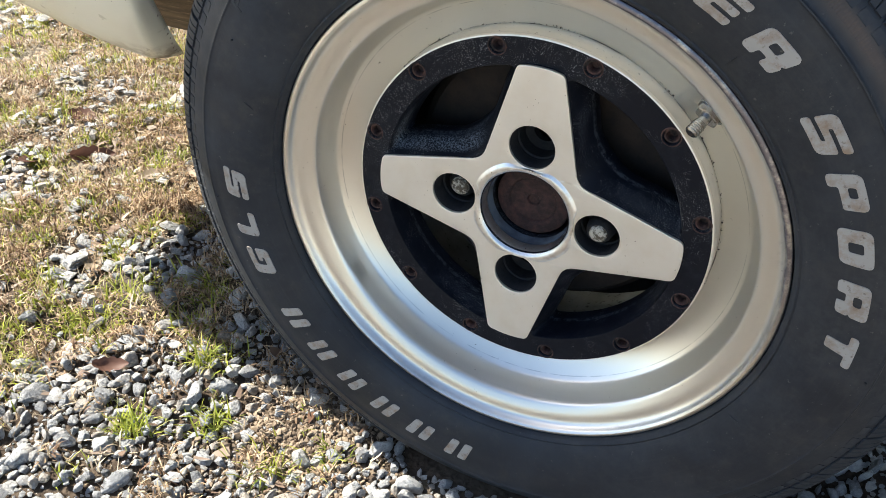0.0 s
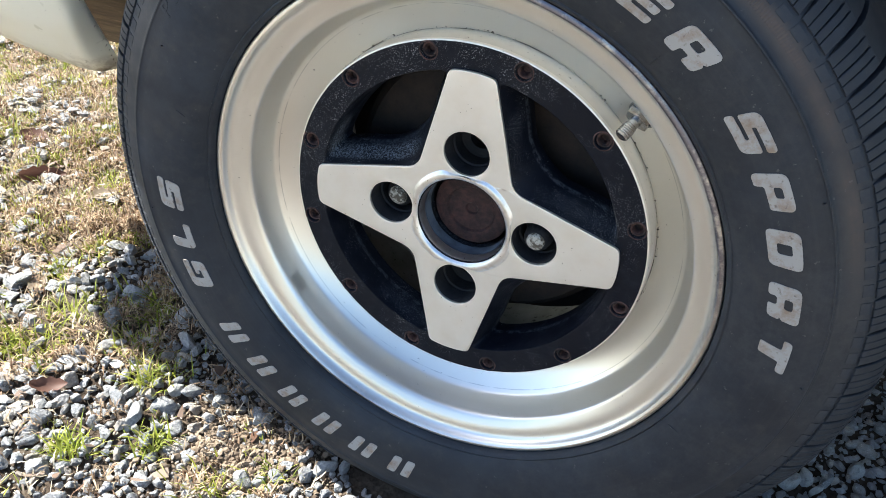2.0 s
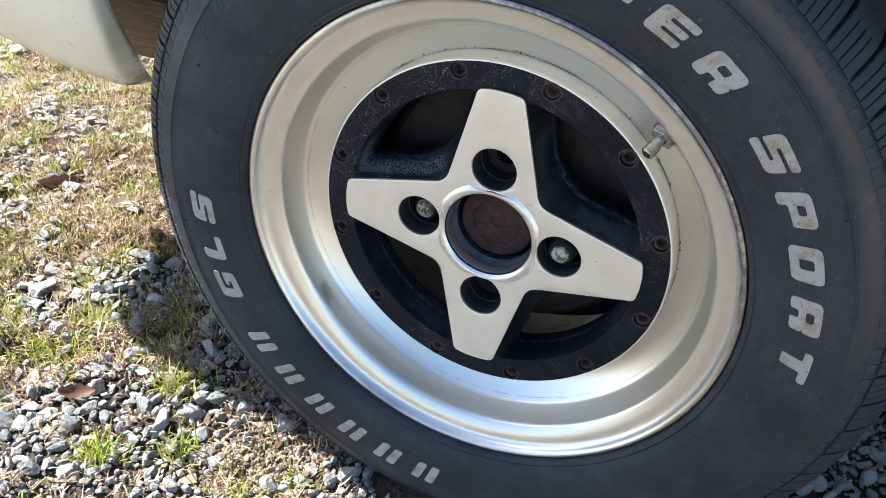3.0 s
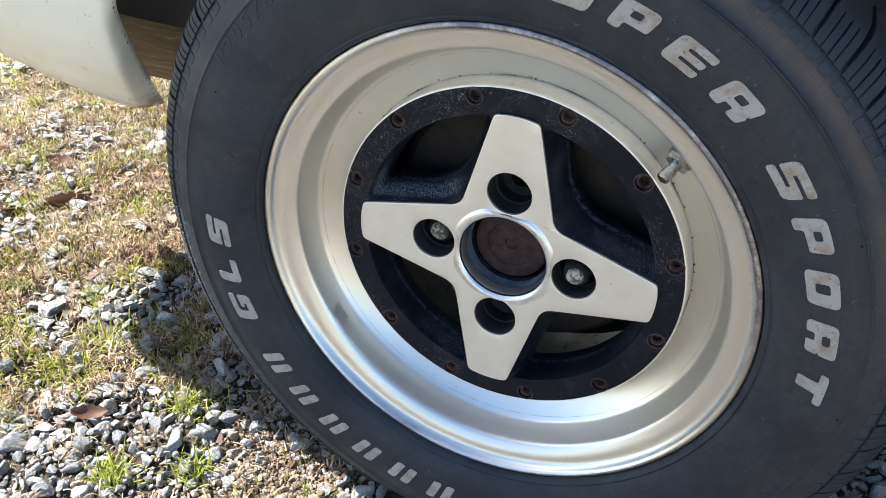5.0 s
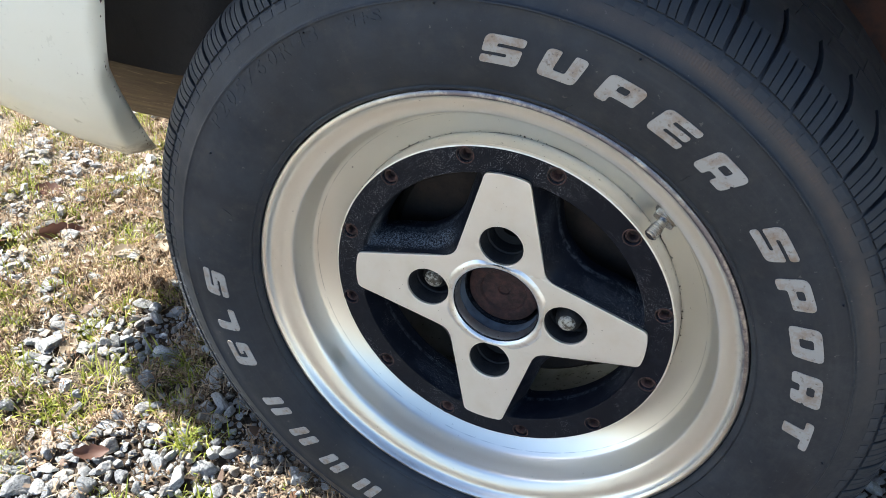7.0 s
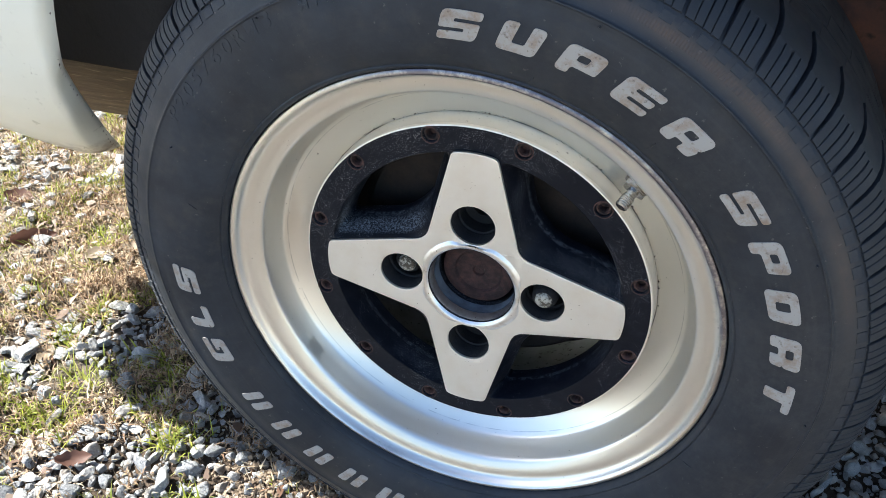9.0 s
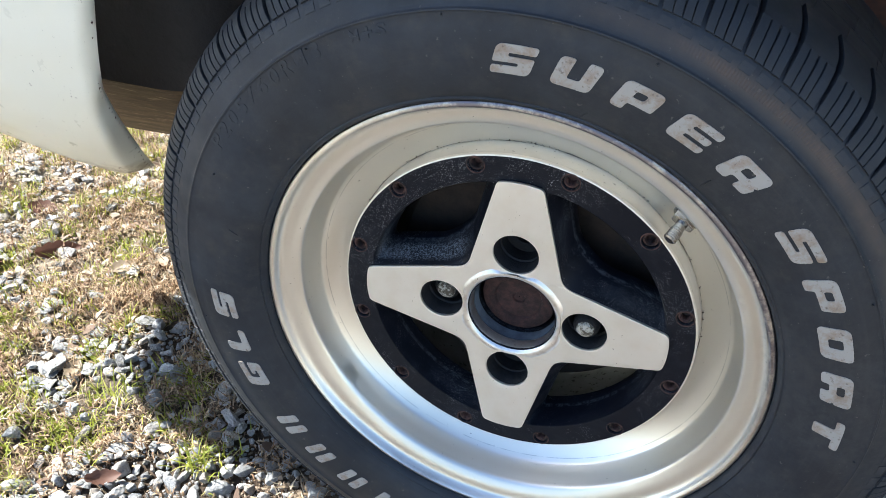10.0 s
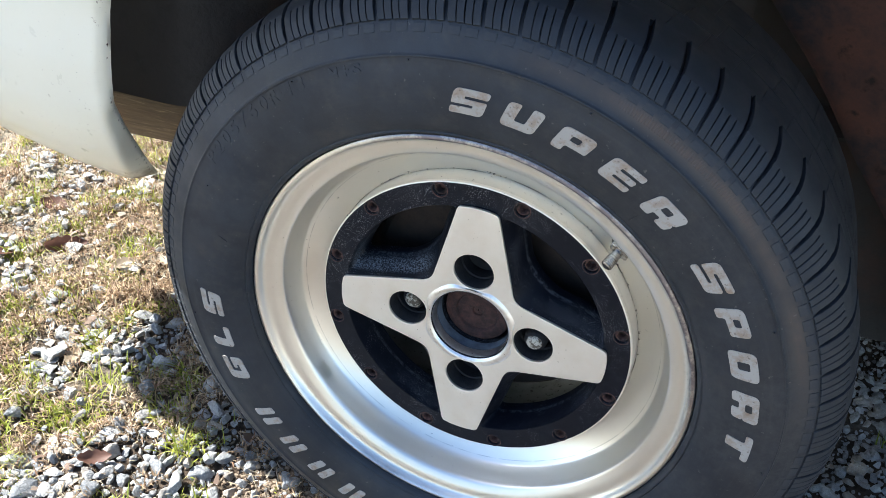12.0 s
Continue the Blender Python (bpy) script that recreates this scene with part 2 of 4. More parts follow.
def make_muddy():
    k = Mat("muddy_brown_steel", (0.075, 0.050, 0.032), 0.6, spec=0.35)
    stretch = k.n("ShaderNodeMapping")
    stretch.inputs["Scale"].default_value = (0.22, 1.0, 1.6)
    k.link(k.tc.outputs["Object"], stretch.inputs["Vector"])
    k.mix(k.ramp(k.noise(60, 6, 0.7, stretch.outputs[0]), 0.44, 0.64), (0.155, 0.108, 0.068))
    k.mix(k.ramp(k.noise(150, 5, 0.7, stretch.outputs[0]), 0.57, 0.68, 0.0, 0.8), (0.34, 0.26, 0.18))
    k.relief(k.noise(120, 5, 0.7, stretch.outputs[0]), 0.5, 0.0015)
    return k.m


def make_stone(name, per_object):
    fine = 0.011 if per_object else 1.0  # a stone of its own is a unit lump, scaled down
    k = Mat(name, (0.31, 0.31, 0.316) if per_object else (0.36, 0.352, 0.342), 0.9, spec=0.25)
    k.mix(k.ramp(k.island(per_object), 0.0, 1.0), (0.53, 0.53, 0.528))
    hue = k.math("FRACT", k.math("MULTIPLY", k.island(per_object), 7.31))
    k.mix(k.ramp(hue, 0.88, 0.92, 0.0, 0.7), (0.44, 0.36, 0.28))
    k.mix(k.ramp(hue, 0.12, 0.08), (0.27, 0.275, 0.285))
    # dark veins and pits, pale dust, a brown earth film
    k.mix(k.ramp(k.noise(300 * fine, 6, 0.8), 0.50, 0.62, 0.0, 0.7 if per_object else 0.5), (0.22, 0.22, 0.225))
    k.mix(k.ramp(k.noise(800 * fine, 3, 0.7), 0.56, 0.66, 0.0, 0.6), (0.60, 0.60, 0.59))
    k.mix(k.ramp(k.noise(90 * fine, 5, 0.7), 0.50, 0.68, 0.0, 0.6), (0.52, 0.517, 0.505))
    k.mix(k.ramp(k.noise(38 * fine, 4), 0.53, 0.70, 0.0, 0.6), (0.34, 0.28, 0.22))
    k.relief(k.noise(420 * fine, 6, 0.8), 1.0, 0.0022)
    k.relief(k.noise(190 * fine, 5, 0.8), 0.9, 0.004)
    return k.m


def make_soil():
    k = Mat("gravelly_soil", (0.068, 0.048, 0.034), 0.95, spec=0.2)
    k.mix(k.ramp(k.noise(26, 6, 0.7), 0.42, 0.66), (0.13, 0.098, 0.070))
    k.mix(k.ramp(k.noise(130, 5, 0.7), 0.50, 0.68), (0.060, 0.043, 0.030))
    k.mix(k.ramp(k.noise(5, 4), 0.5, 0.66, 0.0, 0.5), (0.18, 0.155, 0.125))
    sep = k.nt.nodes.new("ShaderNodeSeparateXYZ")
    k.link(k.tc.outputs["Object"], sep.inputs[0])
    far = k.math("SQRT", k.math("ADD", k.math("MULTIPLY", sep.outputs[0], sep.outputs[0]), k.math("MULTIPLY", sep.outputs[1], sep.outputs[1])))
    away = k.ramp(k.math("ADD", far, k.ramp(k.noise(1.6, 5, 0.65), 0.3, 0.7, -0.25, 0.25)), 0.62, 1.05)
    k.mix(k.math("MULTIPLY", away, k.ramp(k.noise(60, 6, 0.75), 0.35, 0.50, 0.60, 1.0)), (0.345, 0.295, 0.230))
    k.mix(k.math("MULTIPLY", away, k.ramp(k.noise(1.1, 6, 0.7), 0.50, 0.62, 0.0, 0.8)), (0.30, 0.262, 0.19))
    vor = k.n("ShaderNodeTexVoronoi", Scale=190.0)
    k.link(k.tc.outputs["Object"], vor.inputs["Vector"])
    k.relief(vor.outputs["Distance"], 0.8, 0.004)
    k.relief(k.noise(300, 6, 0.7), 0.9, 0.004)
    return k.m


def make_blade(name, a, b, c, through_light):
    k = Mat(name, a, 0.6, spec=0.3)
    k.mix(k.ramp(k.island(), 0.0, 1.0), b)
    k.mix(k.ramp(k.math("FRACT", k.math("MULTIPLY", k.island(), 9.7)), 0.7, 1.0), c)
    tr = k.n("ShaderNodeBsdfTranslucent")
    k.link(k.col, tr.inputs["Color"])
    mx = k.nt.nodes.new("ShaderNodeMixShader")
    mx.inputs[0].default_value = through_light
    k.link(k.b.outputs[0], mx.inputs[1])
    k.link(tr.outputs[0], mx.inputs[2])
    k.link(mx.outputs[0], k.nt.nodes["Material Output"].inputs["Surface"])
    return k.m


def make_crumb():
    k = Mat("dry_earth_crumbs", (0.085, 0.060, 0.042), 0.95, spec=0.2)
    k.mix(k.ramp(k.island(), 0.0, 1.0), (0.32, 0.25, 0.18))
    k.relief(k.noise(600, 4, 0.7), 0.6, 0.001)
    return k.m


CRUMB = make_crumb()
RUSTY = make_rust("rusty_black_panel", (0.023, 0.025, 0.032), (0.135, 0.058, 0.041), 11)
RUBBER, LETTER, POLISHED, BRUSHED, BLACK = make_rubber(), make_letter(), make_polished(), make_brushed(), make_black_paint()
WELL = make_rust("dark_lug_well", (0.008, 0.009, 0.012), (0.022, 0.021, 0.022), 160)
BOLT = make_rust("rusty_black_bolt", (0.020, 0.013, 0.012), (0.125, 0.060, 0.050), 150)
HUB_RUST, DRUM_RUST = make_rust("rusty_hub", (0.015, 0.0065, 0.0070), (0.066, 0.026, 0.023), 170), make_rust("dark_drum", (0.018, 0.015, 0.014), (0.045, 0.030, 0.024), 40)
RING = make_ring()
DULL, BORE, CAST = make_dull(), make_bore(), make_cast()
ZINC, STUD, WHITE, UNDER, MUDDY = make_zinc(), make_stud(), make_white_paint(), make_under(), make_muddy()
STONE, STONES, SOIL = make_stone("grey_gravel", True), make_stone("grey_gravel_small", False), make_soil()
GRASS = make_blade("green_grass", (0.16, 0.20, 0.034), (0.45, 0.48, 0.075), (0.58, 0.52, 0.20), 0.45)
STRAW = make_blade("dry_grass", (0.27, 0.195, 0.118), (0.74, 0.65, 0.49), (0.075, 0.049, 0.031), 0.32)
DEAD = make_blade("dead_grass", (0.20, 0.112, 0.066), (0.58, 0.44, 0.28), (0.045, 0.026, 0.018), 0.25)
LITTER = make_blade("leaf_scraps", (0.12, 0.058, 0.032), (0.50, 0.44, 0.36), (0.20, 0.135, 0.095), 0.2)
LEAF_BROWN = make_blade("brown_leaf", (0.105, 0.052, 0.038), (0.175, 0.085, 0.058), (0.14, 0.070, 0.05), 0.3)
LEAF_PALE = make_blade("pale_leaf", (0.38, 0.32, 0.24), (0.45, 0.40, 0.32), (0.30, 0.23, 0.16), 0.25)


# ---- builders ----
def part(name, bm, material, parent=None, label="", smooth=True, m=None):
    """Link a bmesh or a mesh as one object under parent."""
    if isinstance(bm, bmesh.types.BMesh):
        me = bpy.data.meshes.new(name)
        bm.to_mesh(me)
        bm.free()
    else:
        me = bm
    if not me.materials:
        me.materials.append(material)
    if smooth:
        me.polygons.foreach_set("use_smooth", [True] * len(me.polygons))
        me.update()
    ob = new(name, me)
    if parent is not None:
        ob.parent = parent
    if m is not None:
        ob.matrix_basis = m
    if label:
        ob["label"] = label
    return ob


def sharpen(bm, degrees=35):
    """Mark edges sharper than this as hard."""
    for e in bm.edges:
        if len(e.link_faces) == 2 and e.calc_face_angle(0) > radians(degrees):
            e.smooth = False
    return bm


def at(r, a, y):
    """A point of the wheel: radius, degrees clockwise from the top as seen from outside, depth."""
    return Vector((r * math.sin(radians(a)), y, r * math.cos(radians(a))))


def revolve(profile, steps=180, closed=False, shape=None):
    """A surface of revolution round the wheel's axle, from (radius, depth) pairs."""
    bm = bmesh.new()
    rings = []
    for i in range(steps):
        ring = []
        for r, y in profile:
            p = at(r, 360 * i / steps, y)
            ring.append(bm.verts.new(shape(p) if shape else p))
        rings.append(ring)
    n = len(profile)
    for i in range(steps):
        a, b = rings[i], rings[(i + 1) % steps]
        for j in range(n if closed else n - 1):
            bm.faces.new((a[j], a[(j + 1) % n], b[(j + 1) % n], b[j]))
    bmesh.ops.recalc_face_normals(bm, faces=bm.faces)
    return sharpen(bm)


def tube(path_a, path_b, rings, steps=24, cap=True):
    """A turned rod from a to b; rings are (share of the way, radius)."""
    a, b = Vector(path_a), Vector(path_b)
    turn = (b - a).to_track_quat("Z", "Y").to_matrix()
    bm = bmesh.new()
    loops = []
    for s, r in rings:
        c = a.lerp(b, s)
        loops.append([bm.verts.new(c + turn @ Vector((r * math.cos(math.tau * i / steps), r * math.sin(math.tau * i / steps), 0))) for i in range(steps)])
    for p, q in zip(loops, loops[1:]):
        for i in range(steps):
            bm.faces.new((p[i], p[(i + 1) % steps], q[(i + 1) % steps], q[i]))
    if cap:
        bm.faces.new(loops[0][::-1])
        bm.faces.new(loops[-1])
    bmesh.ops.recalc_face_normals(bm, faces=bm.faces)
    return sharpen(bm)


def spline_curve(points, n):
    """A smooth line through points (Catmull-Rom), n steps a span."""
    pts = [Vector(p) for p in points]
    pts = [2 * pts[0] - pts[1]] + pts + [2 * pts[-1] - pts[-2]]
    out = []
    for p0, p1, p2, p3 in zip(pts, pts[1:], pts[2:], pts[3:]):
        for i in range(n):
            t = i / n
            out.append(0.5 * (2 * p1 + (p2 - p0) * t + (2 * p0 - 5 * p1 + 4 * p2 - p3) * t * t + (3 * p1 - p0 - 3 * p2 + p3) * t ** 3))
    return out + [pts[-2]]


def fillet(points, radii, n=6):
    """A closed outline with rounded corners, always n + 1 points a corner."""
    out = []
    k = len(points)
    for i in range(k):
        p, q, s = Vector(points[i - 1]), Vector(points[i]), Vector(points[(i + 1) % k])
        u, v = (p - q).normalized(), (s - q).normalized()
        cut = min(radii[i], 0.45 * (p - q).length, 0.45 * (s - q).length)
        a, b = q + u * cut, q + v * cut
        for j in range(n + 1):
            t = j / n
            out.append(a * (1 - t) ** 2 + q * 2 * t * (1 - t) + b * t * t)
    return out


def plate(name, outlines, thick, bevel=0.0):
    """A flat mesh from closed outlines in the plane (inner ones are holes), thick and bevelled."""
    cu = bpy.data.curves.new(name, "CURVE")
    cu.dimensions, cu.fill_mode = "2D", "BOTH"
    cu.extrude, cu.bevel_depth, cu.bevel_resolution = thick / 2 - bevel, bevel, 1
    cu.offset = -bevel
    for line in outlines:
        sp = cu.splines.new("POLY")
        sp.points.add(len(line) - 1)
        for pt, p in zip(sp.points, line):
            pt.co = (p[0], p[1], 0, 1)
        sp.use_cyclic_u = True
    ob = bpy.data.objects.new(name, cu)
    scene.collection.objects.link(ob)
    me = bpy.data.meshes.new_from_object(ob.evaluated_get(bpy.context.evaluated_depsgraph_get()))
    bpy.data.objects.remove(ob)
    bpy.data.curves.remove(cu)
    bm = bmesh.new()
    bm.from_mesh(me)
    bmesh.ops.remove_doubles(bm, verts=bm.verts, dist=0.00001)
    bm.to_mesh(me)
    bm.free()
    me.materials.clear()
    return me


def circle(r, cx=0.0, cy=0.0, n=64):
    return [Vector((cx + r * math.cos(math.tau * i / n), cy + r * math.sin(math.tau * i / n))) for i in range(n)]


def rot2(p, degrees):
    """Turn a point of the wheel's face clockwise."""
    c, s = math.cos(radians(degrees)), math.sin(radians(degrees))
    return Vector((p[0] * c + p[1] * s, -p[0] * s + p[1] * c))


def onto_wheel(me, depth):
    """Stand a flat mesh up in the wheel's face; depth(x, z) is where its front lies."""
    for v in me.vertices:
        x, z, h = v.co
        v.co = (x, depth(x, z) - h, z)
    me.flip_normals()
    return me


# ---- ground ----
rng = random.Random(7)


def soft(a, b, v):
    t = min(1, max(0, (v - a) / (b - a)))
    return t * t * (3 - 2 * t)


def lumps(x, y):
    z = 0.010 * noise.noise(Vector((x * 5, y * 5, 0))) + 0.009 * noise.noise(Vector((x * 18, y * 18, 3))) + 0.0055 * noise.noise(Vector((x * 55, y * 55, 5)))
    foot = math.exp(-((x / 0.16) ** 2 + ((y - 0.06) / 0.16) ** 2))
    return -0.010 + z * (1 - 0.8 * foot) * soft(3.2, 1.6, math.hypot(x, y)) - 0.004 * foot


def build_ground():
    xs = [-300, -60, -15, -6, -4] + [-3.0 + 0.1 * i for i in range(13)] + [-1.7 + 0.012 * i for i in range(209)] + [0.9 + 0.1 * i for i in range(17)] + [4, 10, 50, 300]
    ys = [-300, -60, -15, -6, -3.5] + [-2.5 + 0.1 * i for i in range(20)] + [-0.45 + 0.012 * i for i in range(130)] + [1.2 + 0.1 * i for i in range(13)] + [4, 7, 15, 60, 300]
    bm = bmesh.new()
    grid = [[bm.verts.new((x, y, lumps(x, y))) for y in ys] for x in xs]
    for i in range(len(xs) - 1):
        for j in range(len(ys) - 1):
            bm.faces.new((grid[i][j], grid[i + 1][j], grid[i + 1][j + 1], grid[i][j + 1]))
    return tagged(part("ground", bm, SOIL), "brown soil yard with scattered gravel and dry grass", "ground", kind="structure")


def rock_points(seed, subdiv):
    """A broken stone: a lump split by flat faces, with a rough skin."""
    r = random.Random(seed)
    bm = bmesh.new()
    bmesh.ops.create_icosphere(bm, subdivisions=subdiv, radius=1)
    planes = [(Vector((r.gauss(0, 1), r.gauss(0, 1), r.gauss(0, 1))).normalized(), r.uniform(0.42, 0.74)) for _ in range(11)]
    for v in bm.verts:
        for nrm, d in planes:
            over = v.co.dot(nrm) - d
            if over > 0:
                v.co -= nrm * over
        off = Vector((seed, 1.7 * seed, 0))
        v.co *= 1 + 0.07 * noise.noise(v.co * 3.0 + off) + 0.06 * noise.noise(v.co * 7.0 + off) + (0.08 * noise.noise(v.co * 13.0 + off) if subdiv > 2 else 0)
    sx, sy, sz = r.uniform(0.95, 1.40), r.uniform(0.75, 1.05), r.uniform(0.60, 0.90)
    for v in bm.verts:
        v.co = (v.co.x * sx, v.co.y * sy, v.co.z * sz)
    return bm


def bareness(x, y):
    return math.exp(-(((x + 0.180) / 0.062) ** 2 + ((y + 0.050) / 0.052) ** 2))


def turf(x, y):
    return math.exp(-(((x + 0.345) / 0.075) ** 2 + ((y - 0.080) / 0.050) ** 2))


STONY = ((-0.705, 0.403, 0.035), (-0.914, 0.460, 0.055), (-0.572, 0.057, 0.030), (-0.555, 0.082, 0.030), (-0.540, 0.026, 0.032), (-0.715, 0.163, 0.035), (-0.627, 0.152, 0.030), (-0.844, 0.291, 0.040))  # small stony spots in the grass: x, y, radius


def gravelness(x, y):
    base = 0.02 + 0.96 * soft(0.11, -0.08, y - 1.7 * (max(x, -0.51) + 0.370) + 0.10 * noise.noise(Vector((x * 6, y * 6, 9))))
    base = max(base, 0.22 * soft(0.24, 0.50, noise.noise(Vector((x * 4.5 + 3, y * 6, 21)))))
    base = max(base, soft(-0.26, -0.16, x), 0.95 * soft(1.6, 0.7, math.hypot((x + 0.447) / 0.055, (y - 0.118) / 0.045)))
    for px, py, pr in STONY:
        base = max(base, 0.34 * soft(1.4, 0.5, math.hypot(x - px, y - py) / pr))
    base *= 0.70 + 0.30 * soft(-0.35, 0.15, noise.noise(Vector((x * 14, y * 14, 61))))
    return base * (1 - 0.97 * bareness(x, y)) * (1 - 0.72 * turf(x, y))


def under_tyre(x, y):
    return abs(x) < 0.085 and -0.034 < y < 0.155


def build_gravel(ground):
    kinds = []
    for s in range(16):
        bm = rock_points(s, 3)
        me = bpy.data.meshes.new("stone")
        sharpen(bm, 28).to_mesh(me)
        bm.free()
        me.polygons.foreach_set("use_smooth", [True] * len(me.polygons))
        me.materials.append(STONE)
        kinds.append(me)
    placed = []
    cell = {}

    def free(x, y, r, pack=0.78):
        cx, cy = int(x / 0.05), int(y / 0.05)
        for i in (-1, 0, 1):
            for j in (-1, 0, 1):
                for px, py, pr in cell.get((cx + i, cy + j), ()):
                    if (px - x) ** 2 + (py - y) ** 2 < (pack * (pr + r)) ** 2:
                        return False
        cell.setdefault((cx, cy), []).append((x, y, r))
        return True

    count = 0
    for _ in range(14000):
        if count >= 290:
            break
        x, y = rng.uniform(-0.52, 0.0), rng.uniform(-0.19, 0.10)
        r = min(0.0145, 0.0056 + rng.expovariate(1 / 0.0038)) * (1 - 0.35 * bareness(x, y))
        if under_tyre(x, y) or rng.random() > gravelness(x, y) or not free(x, y, r, 0.86):
            continue
        ob = new("stone", kinds[rng.randrange(16)])
        ob.parent = ground
        ob.matrix_basis = pose(x, y, lumps(x, y) + 0.34 * r, rng.uniform(-25, 25), rng.uniform(-25, 25), rng.uniform(0, 360)) @ Matrix.Scale(r, 4)
        count += 1
    shapes = []
    for s in range(20):
        bm = rock_points(50 + s, 2 if s < 10 else 1)
        if s >= 10:
            bmesh.ops.dissolve_limit(bm, angle_limit=0.35, verts=bm.verts, edges=bm.edges)
            bmesh.ops.triangulate(bm, faces=bm.faces)
        bm.verts.index_update()
        shapes.append((np.array([v.co[:] for v in bm.verts]), np.array([[v.index for v in f.verts] for f in bm.faces])))
        bm.free()
    verts, faces, off = [], [], 0
    for k in range(150000):
        x, y = rng.uniform(-1.30, 0.50), rng.uniform(-0.24, 0.85)
        if (-0.15 < x < 0.27 and y > 0.15) or (x > 0.0 and y < -0.12):
            continue
        r = min(0.0115, 0.0046 + rng.expovariate(1 / 0.0028)) if k < 60000 else rng.uniform(0.0016, 0.0042)
        if under_tyre(x, y) or rng.random() > gravelness(x, y) + (0.030 * soft(-0.10, 0.35, noise.noise(Vector((x * 9 + 5, y * 9, 44)))) if k < 60000 else 0.0) + (0.06 * bareness(x, y) if k >= 60000 else 0) or not free(x, y, r, 0.64):
            continue
        v, f = shapes[rng.randrange(10) + (10 if r < 0.0058 or y > 0.25 else 0)]
        flat = rng.uniform(0.35, 0.7) if k < 60000 and grassiness(x, y) > 0.3 else 1.0
        m = np.array(pose(0, 0, 0, rng.uniform(-30, 30) * flat, rng.uniform(-30, 30) * flat, rng.uniform(0, 360)).to_3x3())
        size = r * (rng.uniform(1.1, 1.7) if flat < 1 else 1.0)
        verts.append((v * (1, 1, flat)) @ m.T * size + (x, y, lumps(x, y) + (rng.uniform(0.25, 0.60) * r if flat == 1 else 0.005)))
        faces.append(f + off)
        off += len(v)
    for k in range(60000):
        x, y = rng.uniform(-2.6, 2.2), rng.uniform(-1.9, 1.9)
        if (-1.30 < x < 0.50 and -0.24 < y < 0.85) or (x > -0.15 and y > 0.15) or math.hypot(x + 0.3, y) > rng.uniform(0.9, 2.4):
            continue
        r = min(0.016, 0.0060 + rng.expovariate(1 / 0.0035))
        if rng.random() > gravelness(x, y) + 0.15 or not free(x, y, r, 0.66):
            continue
        v, f = shapes[10 + rng.randrange(10)]
        m = np.array(pose(0, 0, 0, rng.uniform(-30, 30), rng.uniform(-30, 30), rng.uniform(0, 360)).to_3x3())
        verts.append(v @ m.T * r + (x, y, lumps(x, y) + 0.30 * r))
        faces.append(f + off)
        off += len(v)
    for k in range(9000):
        x, y = rng.uniform(0.20, 0.75), rng.uniform(-0.05, 0.60)
        r = min(0.013, 0.0036 + rng.expovariate(1 / 0.0028))
        if not free(x, y, r, 0.55):
            continue
        v, f = shapes[10 + rng.randrange(10)]
        m = np.array(pose(0, 0, 0, rng.uniform(-40, 40), rng.uniform(-40, 40), rng.uniform(0, 360)).to_3x3())
        verts.append(v @ m.T * r + (x, y, lumps(x, y) + rng.uniform(0.2, 0.6) * r))
        faces.append(f + off)
        off += len(v)
    crumbs, chips, at_vert = [], [], 0
    for k in range(22000):
        x, y = rng.uniform(-0.62, 0.0), rng.uniform(-0.19, 0.40)
        if under_tyre(x, y) or rng.random() > 0.12 + bareness(x, y):
            continue
        r = rng.uniform(0.0010, 0.0042) * (0.6 + 0.8 * bareness(x, y))
        v, f = shapes[10 + rng.randrange(10)]
        m = np.array(pose(0, 0, 0, rng.uniform(-40, 40), rng.uniform(-40, 40), rng.uniform(0, 360)).to_3x3())
        crumbs.append(v @ m.T * r + (x, y, lumps(x, y) + 0.35 * r))
        chips.append(f + at_vert)
        at_vert += len(v)
    for k in range(5200):
        x, y = rng.gauss(-0.180, 0.042), rng.gauss(-0.050, 0.036)
        if under_tyre(x, y):
            continue
        r = min(0.0050, 0.0010 + rng.expovariate(1 / 0.0011))
        v, f = shapes[10 + rng.randrange(10)]
        m = np.array(pose(0, 0, 0, rng.uniform(-40, 40), rng.uniform(-40, 40), rng.uniform(0, 360)).to_3x3())
        crumbs.append(v @ m.T * r + (x, y, lumps(x, y) + rng.uniform(0.1, 0.6) * r))
        chips.append(f + at_vert)
        at_vert += len(v)
    me = bpy.data.meshes.new("soil_crumbs")
    me.from_pydata(np.concatenate(crumbs).tolist(), [], np.concatenate(chips).tolist())
    tagged(part("soil_crumbs", me, CRUMB, smooth=False), "brown crumbs of dry earth among the stones", "soil", kind="stuff")
    me = bpy.data.meshes.new("gravel")
    me.from_pydata(np.concatenate(verts).tolist(), [], np.concatenate(faces).tolist())
    tagged(part("gravel", me, STONES, smooth=False), "loose grey crushed stone lying over the soil", "gravel", kind="stuff")


